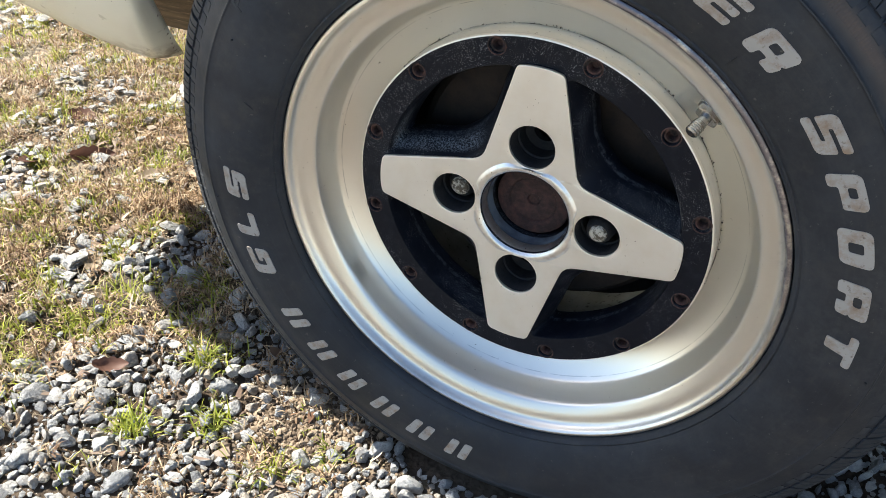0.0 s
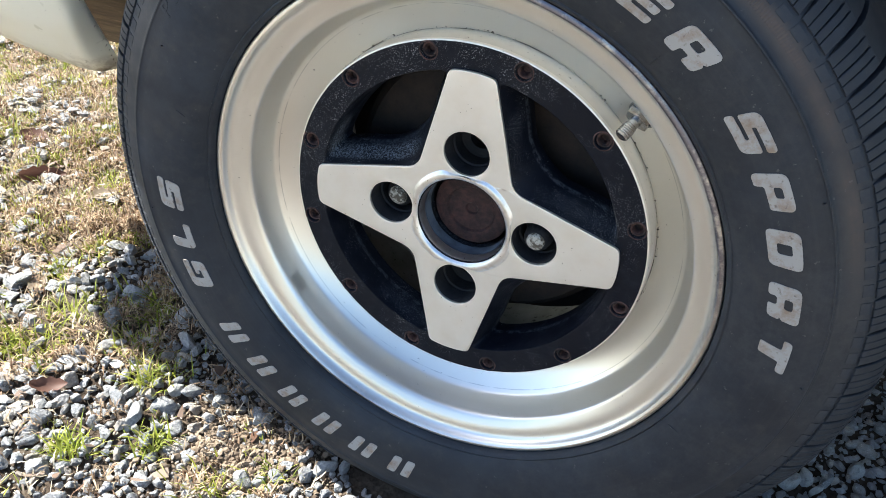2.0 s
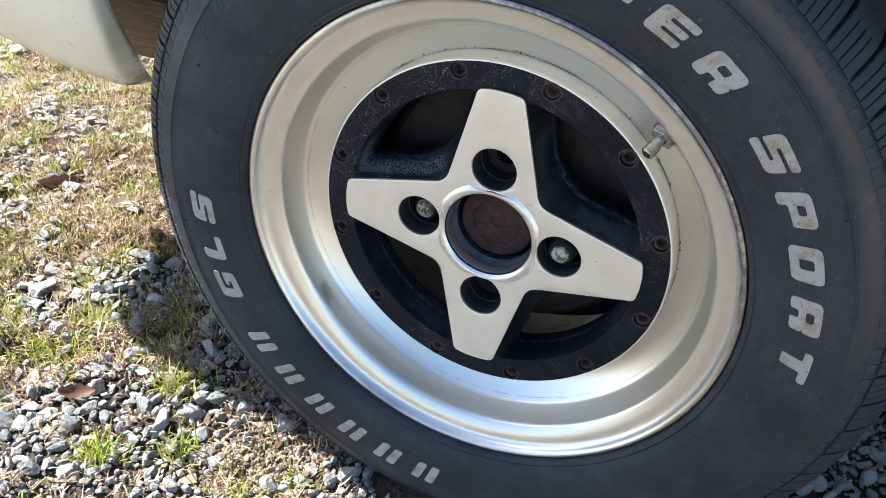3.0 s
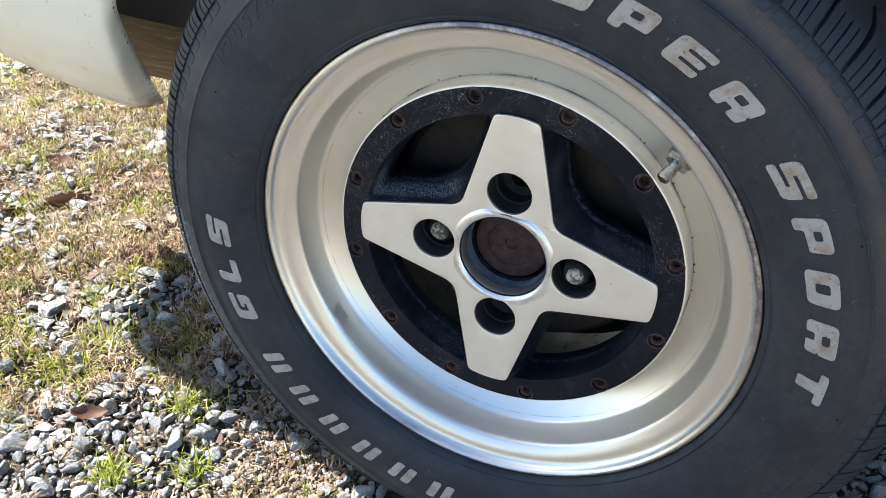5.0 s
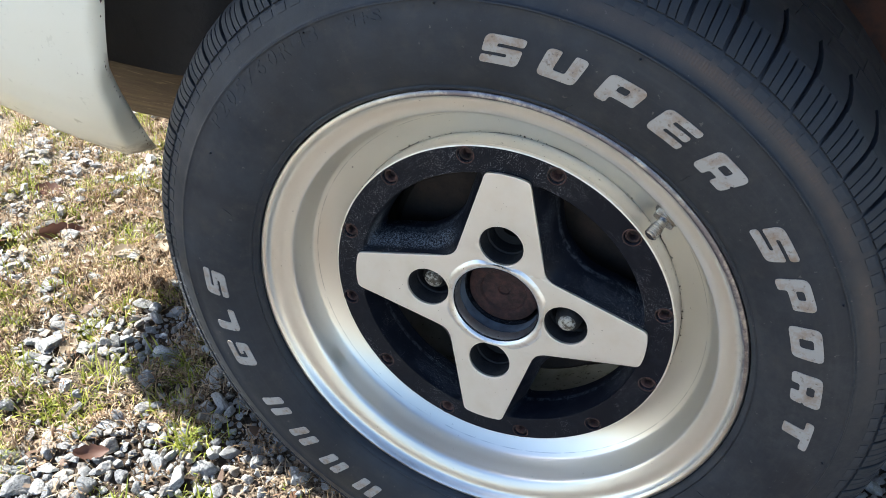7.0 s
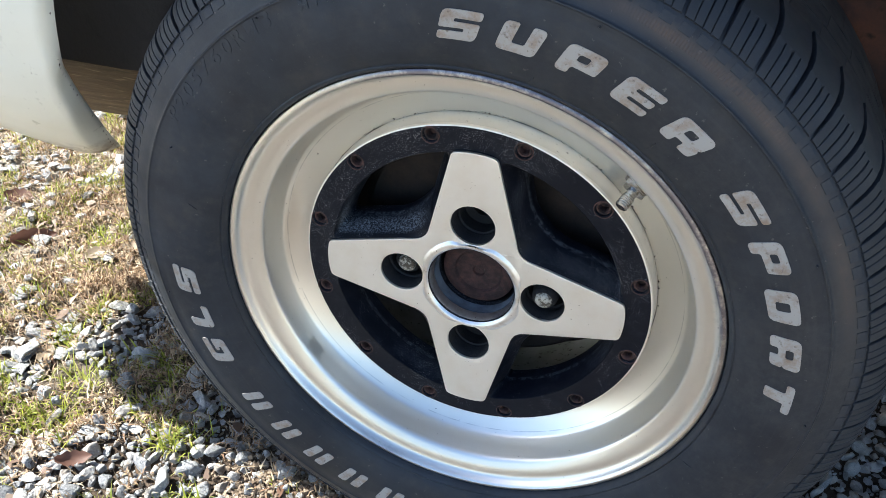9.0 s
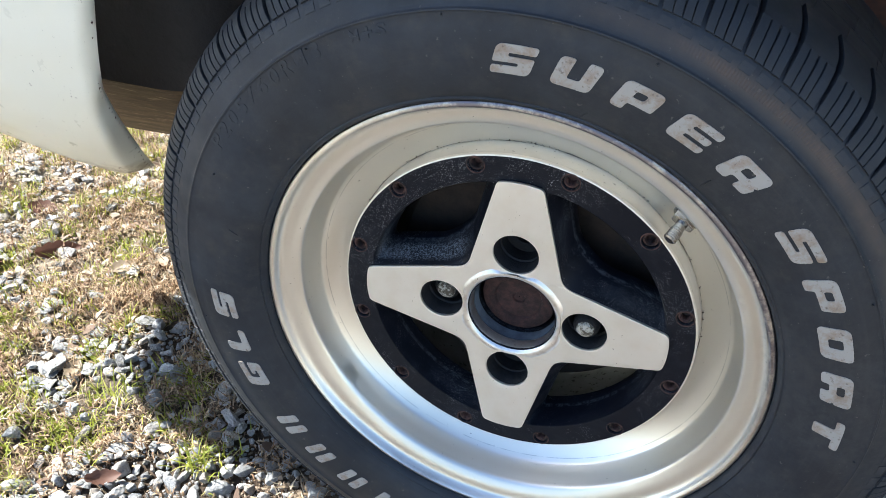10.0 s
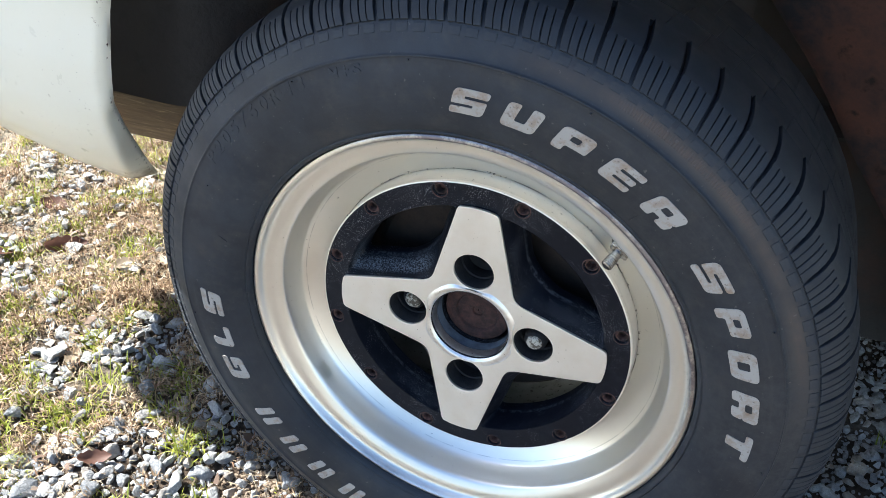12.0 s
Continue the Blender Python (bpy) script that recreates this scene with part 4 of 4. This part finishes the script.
def build_rim(wheel):
    lip = [(0.1790, -0.0180), (0.1820, -0.0215), (0.1838, -0.0245), (0.1840, -0.0268), (0.1832, -0.0287), (0.1816, -0.0296)]
    dish = [Vector(p) for p in [(0.1803, -0.0295), (0.1790, -0.0282), (0.1781, -0.0262), (0.1771, -0.0243), (0.1757, -0.0229), (0.1738, -0.0220), (0.1715, -0.0213), (0.1690, -0.0203), (0.1662, -0.0187), (0.1641, -0.0173), (0.1629, -0.0160), (0.1621, -0.0142), (0.1614, -0.0118), (0.1606, -0.0092), (0.1598, -0.0066), (0.1590, -0.0040), (0.1581, -0.0014), (0.1571, 0.0012), (0.1559, 0.0038), (0.1545, 0.0055), (0.1525, 0.0074), (0.1500, 0.0095), (0.1474, 0.0115), (0.1446, 0.0135), (0.1416, 0.0154), (0.1393, 0.0167)]]
    cone = [(0.1370, 0.0179), (0.1338, 0.0193), (0.1300, 0.0205), (0.1300, 0.0250)]
    back = [(0.1302, 0.0251), (0.1450, 0.0262), (0.1520, 0.0320), (0.1530, 0.0700), (0.1570, 0.0900), (0.1580, 0.1380), (0.1700, 0.1440), (0.1820, 0.1450)]
    prof = lip + [tuple(p) for p in spline_curve(dish, 3)] + cone
    rim = part("rim", revolve(prof, 240), POLISHED, wheel, "deep-dish satin aluminium wheel rim, stained and scuffed")
    part("barrel", revolve(back, 180), DULL, rim, "dull grey inner rim barrel")
    # uneven line of grime in the joint between rim and centre
    def uneven(p):
        a = math.atan2(p.x, p.z)
        k = 0.15 + 0.55 * soft(-0.2, 0.5, noise.noise(Vector((math.sin(a) * 6, math.cos(a) * 6, 1)))) + 0.9 * max(-0.1, noise.noise(Vector((math.sin(a) * 90, math.cos(a) * 90, 2))))
        c = at(0.1334, math.degrees(a), 0.0191)
        return c + (p - c) * max(0.05, 0.42 * k)
    part("joint_grime", revolve([(0.1334 + 0.0006 * math.cos(q * math.tau / 6), 0.0191 + 0.0006 * math.sin(q * math.tau / 6)) for q in range(6)], 1080, True, uneven), DRUM_RUST, rim, "black grime in the rim joint")
    # loose specks of grime along the same joint
    verts, faces = [], []
    for _ in range(520):
        a = rng.uniform(0, 360)
        if rng.random() > 0.25 + 0.75 * soft(-0.1, 0.4, noise.noise(Vector((math.sin(radians(a)) * 5, math.cos(radians(a)) * 5, 4)))):
            continue
        size = min(0.0009, 0.0002 + rng.expovariate(1 / 0.0002))
        mid = at(0.1336 + abs(rng.gauss(0, 0.0009)), a, 0.0190)
        o = len(verts)
        verts += [tuple(mid + Vector((size * rng.uniform(0.6, 1.4) * u, size * 0.8 * v, size * rng.uniform(0.6, 1.4) * w))) for u, v, w in ((1, 0, 0), (-1, 0, 0), (0, 1, 0), (0, -1, 0), (0, 0, 1), (0, 0, -1))]
        faces += [(o + i, o + 2 + j, o + 4 + q) for i in (0, 1) for j in (0, 1) for q in (0, 1)]
    me = bpy.data.meshes.new("grime_specks")
    me.from_pydata(verts, [], faces)
    tagged(part("grime_specks", me, DRUM_RUST, rim, smooth=False), kind="stuff")
    # what a wheel weight left behind
    bm = bmesh.new()
    grid = []
    for k in range(7):
        a = -127.0 + 5.6 * k / 6
        grid.append([bm.verts.new(at(r - 0.0003, a + sh, y - 0.0003)) for r, y, sh in ((0.1588, -0.0034, 0.8), (0.1597, -0.0063, 0.55), (0.1606, -0.0092, 0.25), (0.1615, -0.0121, 0.0))])
    for a, b in zip(grid, grid[1:]):
        for q in range(3):
            bm.faces.new((a[q], a[q + 1], b[q + 1], b[q]))
    bmesh.ops.solidify(bm, geom=bm.faces[:], thickness=0.0003)
    bmesh.ops.recalc_face_normals(bm, faces=bm.faces)
    part("weight_mark", bm, POLISHED, rim, "grey rectangular mark of a lost wheel weight", smooth=False)
    return rim


def build_centre(wheel):
    tops = [pocket(0.0008, 0.1118, 0.0368, 0.0502), pocket(0.0020, 0.1112, 0.0388, 0.0512), pocket(0.0090, 0.1098, 0.0470, 0.0610), pocket(0.0102, 0.1092, 0.0484, 0.0622), pocket(0.0104, 0.1088, 0.0486, 0.0624)]
    deep = (0.0012, 0.0030, 0.0220, 0.0250, 0.0330)
    lugs = [rot2((0, 0.0545), STAR + 90 * k) for k in range(4)]
    bolts = [rot2((0, 0.1248), 30 * k - 12.8) for k in range(12)]
    holes = [[rot2(p, STAR + 90 * k) for p in tops[0]] for k in range(4)]
    me = plate("centre_disc", [circle(0.1318, n=160)] + holes + [circle(0.0330)] + [circle(0.0168, *c, n=40) for c in lugs] + [circle(0.0055, *c, n=20) for c in bolts], 0.006, 0.0006)
    disc = part("centre_disc", onto_wheel(me, lambda x, z: 0.004), BLACK, wheel, "worn black-painted alloy wheel centre with chipped edges", smooth=False)
    # machined edge of the centre
    part("machined_edge", revolve([(0.1312, 0.0008), (0.1321, 0.0011), (0.1324, 0.0018), (0.1325, 0.0036)], 200), BRUSHED, disc)
    part("flange_side", revolve([(0.1324, 0.0036), (0.1326, 0.0040), (0.1328, 0.0215)], 200), CAST, disc, "grey cast side of the centre flange")
    # sloping flanks of the four gaps
    for k in range(4):
        bm = bmesh.new()
        rings = []
        for line, y in zip(tops, deep):
            rings.append([bm.verts.new((p[0], y, p[1])) for p in (rot2(q, STAR + 90 * k) for q in line)])
        n = len(rings[0])
        for a, b in zip(rings, rings[1:]):
            for i in range(n):
                bm.faces.new((a[i], a[(i + 1) % n], b[(i + 1) % n], b[i]))
        bmesh.ops.recalc_face_normals(bm, faces=bm.faces)
        part("spoke_flank", sharpen(bm, 40), BLACK, disc)
    # lug wells, bolt wells and the hub bore
    for c in lugs:
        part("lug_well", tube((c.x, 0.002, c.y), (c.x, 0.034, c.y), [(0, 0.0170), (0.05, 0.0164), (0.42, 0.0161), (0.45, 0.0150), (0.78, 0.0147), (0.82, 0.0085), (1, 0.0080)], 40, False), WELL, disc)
    for c in bolts:
        prof = [(0.0068, 0.0012), (0.0066, 0.0005), (0.0061, 0.0004), (0.0058, 0.0013), (0.0057, 0.0062), (0.0055, 0.0064), (0.0053, 0.0034), (0.0050, 0.0028), (0.0040, 0.0028), (0.0034, 0.0040), (0.0031, 0.0050), (0.0030, 0.0090), (0.0003, 0.0094)]
        bm = revolve(prof, 24)
        bmesh.ops.translate(bm, verts=bm.verts, vec=(c.x, 0, c.y))
        part("bolt", bm, BOLT, disc, "rusty recessed bolt")
    part("hub_bore", revolve([(0.0321, 0.0105), (0.0319, 0.0120), (0.0318, 0.0160), (0.0315, 0.0166), (0.0312, 0.0192)], 96), BORE, disc, "blued steel hub bore")
    part("bore_throat", revolve([(0.0311, 0.0192), (0.0314, 0.0210), (0.0314, 0.040), (0.0312, 0.060)], 96), BLACK, disc, "black painted throat of the bore")
    # the bare star
    def edge(k):
        tip = [(-arm(0.1125), 0.1125), (arm(0.1125), 0.1125)]
        tip = [tip[0], (-0.006, 0.1142), (0.006, 0.1142), tip[1]]
        return [rot2(p, STAR + 90 * k) for p in tip + [(0.0352, 0.0352)]]
    pts, rad = [], []
    for k in range(4):
        pts += edge(k)
        rad += [0.0035, 0.004, 0.004, 0.0035, 0.0085]
    me = plate("star_face", [fillet(pts, rad, 6), circle(0.0345, n=80)] + [circle(0.0166, *c, n=48) for c in lugs], 0.0024, 0.0004)
    bm = bmesh.new()
    bm.from_mesh(me)
    bmesh.ops.triangulate(bm, faces=[f for f in bm.faces if len(f.verts) > 4])
    for limit in (0.04, 0.02, 0.012, 0.009):
        bmesh.ops.subdivide_edges(bm, edges=[e for e in bm.edges if e.calc_length() > limit], cuts=1)
        bmesh.ops.triangulate(bm, faces=[f for f in bm.faces if len(f.verts) > 4])
    sharpen(bm, 30).to_mesh(me)
    bm.free()
    star = part("star_face", onto_wheel(me, star_depth), BRUSHED, wheel, "four-pointed bare machined aluminium star, small pits")
    # its foot runs out wider between the lug holes
    def foot(p):
        r, a = math.hypot(p.x, p.z), math.degrees(math.atan2(p.x, p.z)) - STAR
        if r < 0.0372:
            return p
        between = abs((a % 90) - 45) / 45
        k = (0.0372 + (r - 0.0372) * (0.08 + 0.92 * soft(0.80, 0.42, between))) / r
        return Vector((p.x * k, p.y, p.z * k))
    part("hub_ring", revolve([(0.0446, 0.0019), (0.0436, 0.0015), (0.0425, 0.0011), (0.0412, 0.0006), (0.0401, 0.0000), (0.0394, -0.0006), (0.0384, -0.0010), (0.0366, -0.0011), (0.0352, -0.0007), (0.0343, 0.0001), (0.0334, 0.0014), (0.0326, 0.0032), (0.0322, 0.0120)], 120, shape=foot), RING, star, "polished hub ring")
    return disc


def build_valve(wheel):
    base, tip = at(0.1540, 46.6, 0.0040), at(0.1412, 47.2, -0.0105)
    way = (tip - base).normalized()
    stem = part("valve_stem", tube(base - way * 0.004, tip, [(0, 0.0046), (0.40, 0.0046), (0.42, 0.0036), (0.60, 0.0036), (0.62, 0.0041), (0.97, 0.0041), (1, 0.0034)], 24), ZINC, wheel, "grey metal tyre valve stem")
    part("nut", tube(base + way * 0.001, base + way * 0.0060, [(0, 0.0078), (0.1, 0.0086), (0.85, 0.0086), (1, 0.0074)], 6), ZINC, stem, smooth=False)
    part("washer", tube(base - way * 0.001, base + way * 0.0012, [(0, 0.0098), (1, 0.0096)], 28), ZINC, stem)
    part("core", tube(tip - way * 0.001, tip + way * 0.0008, [(0, 0.0022), (1, 0.0018)], 14), DRUM_RUST, stem)
    for k in range(5):
        s = base.lerp(tip, 0.62 + 0.075 * k)
        part("thread", tube(s, s + way * 0.0008, [(0, 0.0041), (0.5, 0.0045), (1, 0.0041)], 20), ZINC, stem)


def build_wheel():
    wheel = tagged(new("wheel"), "black white-lettered tyre on a silver star-centred rim, on gravel", "wheel")
    wheel.matrix_basis = pose(0, 0, HUB)
    tyre = build_tyre(wheel)
    build_letters(tyre)
    build_rim(wheel)
    build_centre(wheel)
    build_valve(wheel)


# ---- car ----
def shell(name, rows, material, parent, label="", thick=0.003, m=None, hard=50):
    """A sheet through rows of points, given thickness."""
    bm = bmesh.new()
    grid = [[bm.verts.new(p) for p in row] for row in rows]
    for a, b in zip(grid, grid[1:]):
        for i in range(len(a) - 1):
            bm.faces.new((a[i], a[i + 1], b[i + 1], b[i]))
    bmesh.ops.recalc_face_normals(bm, faces=bm.faces)
    bmesh.ops.solidify(bm, geom=bm.faces[:], thickness=thick)
    bmesh.ops.recalc_face_normals(bm, faces=bm.faces)
    return part(name, sharpen(bm, hard), material, parent, label, m=m)


def build_car():
    car = tagged(new("car"), "white car with black underside, wheel arch edge chipped", "car")
    # front fender: it tucks in towards its bottom, and its arch edge drops into a pointed tip
    edge = spline_curve([(-0.3734, 0.0895, 0.2752), (-0.3613, 0.0691, 0.2968), (-0.3522, 0.0502, 0.3235), (-0.3403, 0.0249, 0.3619), (-0.3357, 0.0143, 0.3837), (-0.3282, 0.0044, 0.3978), (-0.3232, 0.0013, 0.4165), (-0.3182, -0.0007, 0.4352), (-0.3122, -0.0013, 0.4591), (-0.3034, -0.0018, 0.4914), (-0.2760, -0.0028, 0.5569), (-0.2070, -0.0049, 0.6193)], 4)
    fold = spline_curve([(-0.3884, 0.069, 0.2764), (-0.377, 0.0565, 0.2894), (-0.3645, 0.0409, 0.3071), (-0.3484, 0.0201, 0.3352), (-0.3423, 0.0076, 0.3606), (-0.3377, -0.0002, 0.3866), (-0.3350, -0.0033, 0.4055), (-0.3299, -0.007, 0.4308), (-0.3219, -0.0080, 0.4527), (-0.3136, -0.0095, 0.4898), (-0.2865, -0.0330, 0.5546), (-0.2241, -0.0470, 0.6274)], 4)

    def hem(x):
        """The height of the fender's bottom edge."""
        return 0.2754 + 0.0380 * max(0.0, (-0.396 - x) / 0.1924) ** 1.35

    # above 0.50 the unseen skin swells outward to keep sun off the tyre
    tuck = [Vector(p) for p in ((0.2754, 0.071), (0.2894, 0.0565), (0.3071, 0.0409), (0.3352, 0.0201), (0.3606, 0.0076), (0.3866, -0.0002), (0.4308, -0.007), (0.500, -0.0101), (0.540, -0.028), (0.600, -0.045), (0.66, -0.047))]

    def skin(z):
        for a, b in zip(tuck, tuck[1:]):
            if z <= b.x:
                return a.y + (b.y - a.y) * (z - a.x) / (b.x - a.x)
        return -0.047

    rows = []
    for e, f in zip(edge, fold):
        # the rim of the arch rolls over in a soft quarter round
        swell = Vector((0.0006, -0.0046, 0.0004))
        row = [e + Vector((-0.022, 0.010, 0.004)), e + Vector((-0.006, 0.0035, 0.0015)), e] + [e.lerp(f, q) + swell * math.sin(q * math.pi) * (1 - 0.3 * q) for q in (0.12, 0.3, 0.5, 0.7, 0.88)] + [f + Vector((-0.001, -0.0006, 0))]
        for d in (0.008, 0.02, 0.05, 0.09, 0.14, 0.19, 0.24):
            x = f.x - d
            lift = (hem(x) - hem(f.x)) * (1 - soft(0.285, 0.58, f.z))
            row.append(Vector((x, skin(f.z + lift - (hem(x) - 0.2754)), f.z + lift)))
        for _ in range(4):
            row[4:11] = [row[i].lerp((row[i - 1] + row[i + 1]) / 2, 0.5) for i in range(4, 11)]
        rows.append(row)
    shell("fender", rows, WHITE, car, "white painted lower fender, bare chipped arch edge", 0.0022, hard=80)
    # rust showing where the paint has chipped off the arch edge
    verts, faces = [], []
    for lo, hi, n in ((0.386, 0.402, 14), (0.340, 0.386, 30), (0.300, 0.330, 20), (0.276, 0.300, 34), (0.42, 0.48, 5)):
        for _ in range(n):
            z = rng.uniform(lo, hi)
            i = min(range(len(edge)), key=lambda q: abs(edge[q].z - z))
            mid = edge[i].lerp(fold[i], abs(rng.gauss(0, 0.05))) + Vector((0.0014, -0.0018, 0.0))
            size, o = rng.uniform(0.0005, 0.0015), len(verts)
            verts += [tuple(mid + Vector((size * rng.uniform(0.5, 1.2) * u, size * 0.7 * v, size * rng.uniform(0.8, 1.9) * w))) for u, v, w in ((1, 0, 0), (-1, 0, 0), (0, 1, 0), (0, -1, 0), (0, 0, 1), (0, 0, -1))]
            faces += [(o + a, o + 2 + b, o + 4 + c) for a in (0, 1) for b in (0, 1) for c in (0, 1)]
    me = bpy.data.meshes.new("rust_chips")
    me.from_pydata(verts, [], faces)
    tagged(part("rust_chips", me, BOLT, car, smooth=False), kind="stuff")
    # the nose: it rounds from the fender to the front
    bottom = spline_curve([(-0.615, 0.060, 0.334), (-0.66, 0.024, 0.340), (-0.72, 0.031, 0.340), (-0.78, 0.062, 0.340), (-0.812, 0.120, 0.340), (-0.815, 0.210, 0.340), (-0.815, 0.60, 0.340), (-0.815, 1.40, 0.340)], 3)
    crown = spline_curve([(-0.55, -0.045, 0.82), (-0.61, -0.032, 0.82), (-0.70, 0.018, 0.82), (-0.77, 0.055, 0.82), (-0.815, 0.110, 0.82), (-0.825, 0.210, 0.82), (-0.830, 0.60, 0.82), (-0.830, 1.40, 0.82)], 3)
    rows = []
    for b, c in zip(bottom, crown):
        out = Vector((c.x - b.x, c.y - b.y, 0))
        rows.append([b + out * math.sin(t * math.pi / 2) + Vector((0, 0, (c.z - b.z) * t)) for t in (0, 0.08, 0.18, 0.32, 0.55, 1.0)])
    shell("front_valance", rows, WHITE, car, thick=0.003)
    # fender above the arch and behind the wheel
    arch = [(-0.56, 0.60), (-0.30, 0.62), (-0.2, 0.645), (0.0, 0.67), (0.2, 0.655), (0.34, 0.60), (0.42, 0.50), (0.46, 0.30), (1.8, 0.30)]
    shell("body_side", [[(x, -0.046 + 0.02 * j / 3 if x < 0.3 else 0.02 * j / 3, z + (0.82 - z) * j / 3) for j in range(4)] for x, z in arch], WHITE, car, thick=0.003)
    shell("hood", [[(x, -0.03 + 1.43 * j / 3, 0.822 + 0.03 * math.sin(j / 3 * math.pi)) for j in range(4)] for x in (-0.825, 0.0, 0.8, 1.8)], WHITE, car, thick=0.003)
    # inner wall of the wheel house; its lower part leans under and shines
    plan = spline_curve([(-0.77, 0.0), (-0.60, 0.0), (-0.42, 0.0), (-0.35, 0.0), (-0.315, 0.02), (-0.292, 0.07), (-0.285, 0.15), (-0.20, 0.19), (0.0, 0.20), (0.155, 0.20)], 3)
    shell("inner_fender", [[(p.x, 0.117 + p.y + 0.03 * j / 5, 0.3410 + 0.004 * soft(-0.26, -0.50, p.x) + (0.465 - 0.004 * soft(-0.26, -0.50, p.x)) * j / 5) for j in range(6)] for p in plan], UNDER, car, "black sealed inner fender, rust patches", 0.004)
    shell("splash_panel", [[(p.x + 0.02 * k, 0.119 + p.y + 0.094 * k, 0.342 + 0.004 * soft(-0.26, -0.50, p.x) - (0.104 + 0.004 * soft(-0.26, -0.50, p.x)) * k - 0.006 * math.sin(k * math.pi)) for k in (0, 0.08, 0.3, 0.55, 0.8, 0.95, 1.0)] for p in plan[:18]], MUDDY, car, "shiny mud-brown lower splash panel", 0.004)
    shell("lip_strip", [[(p.x, 0.1145 + p.y, 0.3405 + 0.004 * soft(-0.26, -0.50, p.x)), (p.x, 0.1145 + p.y, 0.3432 + 0.004 * soft(-0.26, -0.50, p.x))] for p in plan[:18]], MUDDY, car, thick=0.001)
    # rear of the wheel house: a rusty panel with a bare edge, dark pan behind
    rim_line = [(0.10, 0.335, 0.535), (0.170, 0.345, 0.452), (0.212, 0.350, 0.4026), (0.2412, 0.350, 0.364), (0.2740, 0.350, 0.3155), (0.335, 0.350, 0.235), (0.365, 0.350, 0.15), (0.385, 0.355, 0.04)]
    shell("rear_liner", [[(x, y, z), (x + 0.004, y - 0.006, z + 0.002), (x + 0.012, y - 0.007, z + 0.004), (x + 0.12, y - 0.06, z + 0.05), (x + 0.40, y - 0.10, z + 0.10)] for x, y, z in rim_line], RUSTY, car, "dark rusty rear wheel house panel", 0.004)
    for p, q in zip(rim_line, rim_line[1:]):
        part("bare_edge", tube((p[0] - 0.001, p[1] - 0.003, p[2]), (q[0] - 0.001, q[1] - 0.003, q[2]), [(0, 0.0011), (1, 0.0011)], 8), WHITE, car, "pale worn edge of the panel")
    shell("inner_pan", [[(x, 0.44 + 0.05 * j, 0.03 + 0.32 * j) for j in range(3)] for x in (0.02, 0.25, 0.50, 0.80)], UNDER, car, thick=0.004)
    shell("far_side", [[(x, 1.40, 0.25 + 0.57 * j / 2) for j in range(3)] for x in (-0.82, 0.0, 1.0, 1.8)], WHITE, car, thick=0.003)
    shell("floor_pan", [[(x, y, 0.30) for y in (0.40, 0.8, 1.4)] for x in (0.1, 1.0, 1.8)], UNDER, car, thick=0.004)
    # brake drum and hub behind the wheel
    drum = part("brake_drum", revolve([(0.030, 0.056), (0.075, 0.056), (0.104, 0.058), (0.110, 0.064), (0.112, 0.130), (0.030, 0.132)], 96), DRUM_RUST, car, "dark rusty brake drum", m=pose(0, 0, HUB))
    part("hub_cap", revolve([(0.0005, 0.0232), (0.0040, 0.0230), (0.0050, 0.0216), (0.0120, 0.0212), (0.0175, 0.0216), (0.0188, 0.0198), (0.0262, 0.0196), (0.0278, 0.0206), (0.0286, 0.0230), (0.0288, 0.0300), (0.0288, 0.0540), (0.0300, 0.055)], 64), HUB_RUST, drum, "rusty red-brown hub end")
    part("backing_plate", revolve([(0.100, 0.124), (0.150, 0.120), (0.1520, 0.124), (0.150, 0.128), (0.100, 0.128)], 96, True), UNDER, drum)
    part("axle", tube((0, 0.11, 0), (0, 0.5, 0), [(0, 0.03), (1, 0.03)]), UNDER, drum)
    for k, end, r in ((1, 0.0010, 0.0068), (3, 0.0090, 0.0074)):
        c = rot2((0, 0.0545), STAR + 90 * k)
        stud = part("stud", tube((c.x, 0.056, c.y), (c.x, end, c.y), [(0, r), (0.92, r), (0.955, r * 0.95), (0.985, r * 0.78), (1, r * 0.40)], 28), STUD, drum, "corroded stud end")
        part("nut", tube((c.x, 0.046, c.y), (c.x, end + 0.0032, c.y), [(0, r + 0.0036), (0.8, r + 0.0034), (0.93, r + 0.0026), (1, r + 0.0004)], 28), WELL, stud, "blackened nut sleeve")


build_car()
build_wheel()
ground = build_ground()
for spec in (
    (-0.709, 0.250, 50, 0.058, 0.026, 0.12, LEAF_BROWN, "curled brown dead leaf lying in dry grass", (40, 10)),
    (-0.556, 0.264, 150, 0.042, 0.024, 0.06, LEAF_PALE, "pale dry leaf lying in dry grass beside the tyre", (10, 8)),
    (-0.592, 0.238, 60, 0.034, 0.022, 0.06, LEAF_PALE, "small pale dry leaf lying in dry grass", (10, 5)),
    (-0.600, 0.342, 30, 0.045, 0.018, 0.05, LEAF_PALE, "narrow pale dry leaf lying in dry grass", (5, 10)),
    (-0.534, 0.064, 100, 0.030, 0.016, 0.12, LEAF_PALE, "ragged pale dry leaf lying on gravel", (10, 5)),
    (-0.394, -0.060, 35, 0.034, 0.015, 0.16, LEAF_BROWN, "dark brown dead leaf lying on the gravel", (25, 8)),
    (-0.77, 0.20, 100, 0.045, 0.026, 0.10, LEAF_BROWN, "brown dead leaf lying in dry grass", (5, 20)),
    (-0.80, 0.33, 20, 0.045, 0.026, 0.10, LEAF_BROWN, "brown dead leaf lying in dry grass", (15, 10)),
):
    build_leaf(*spec[:8], tilt=spec[8])
build_grass()
build_gravel(ground)
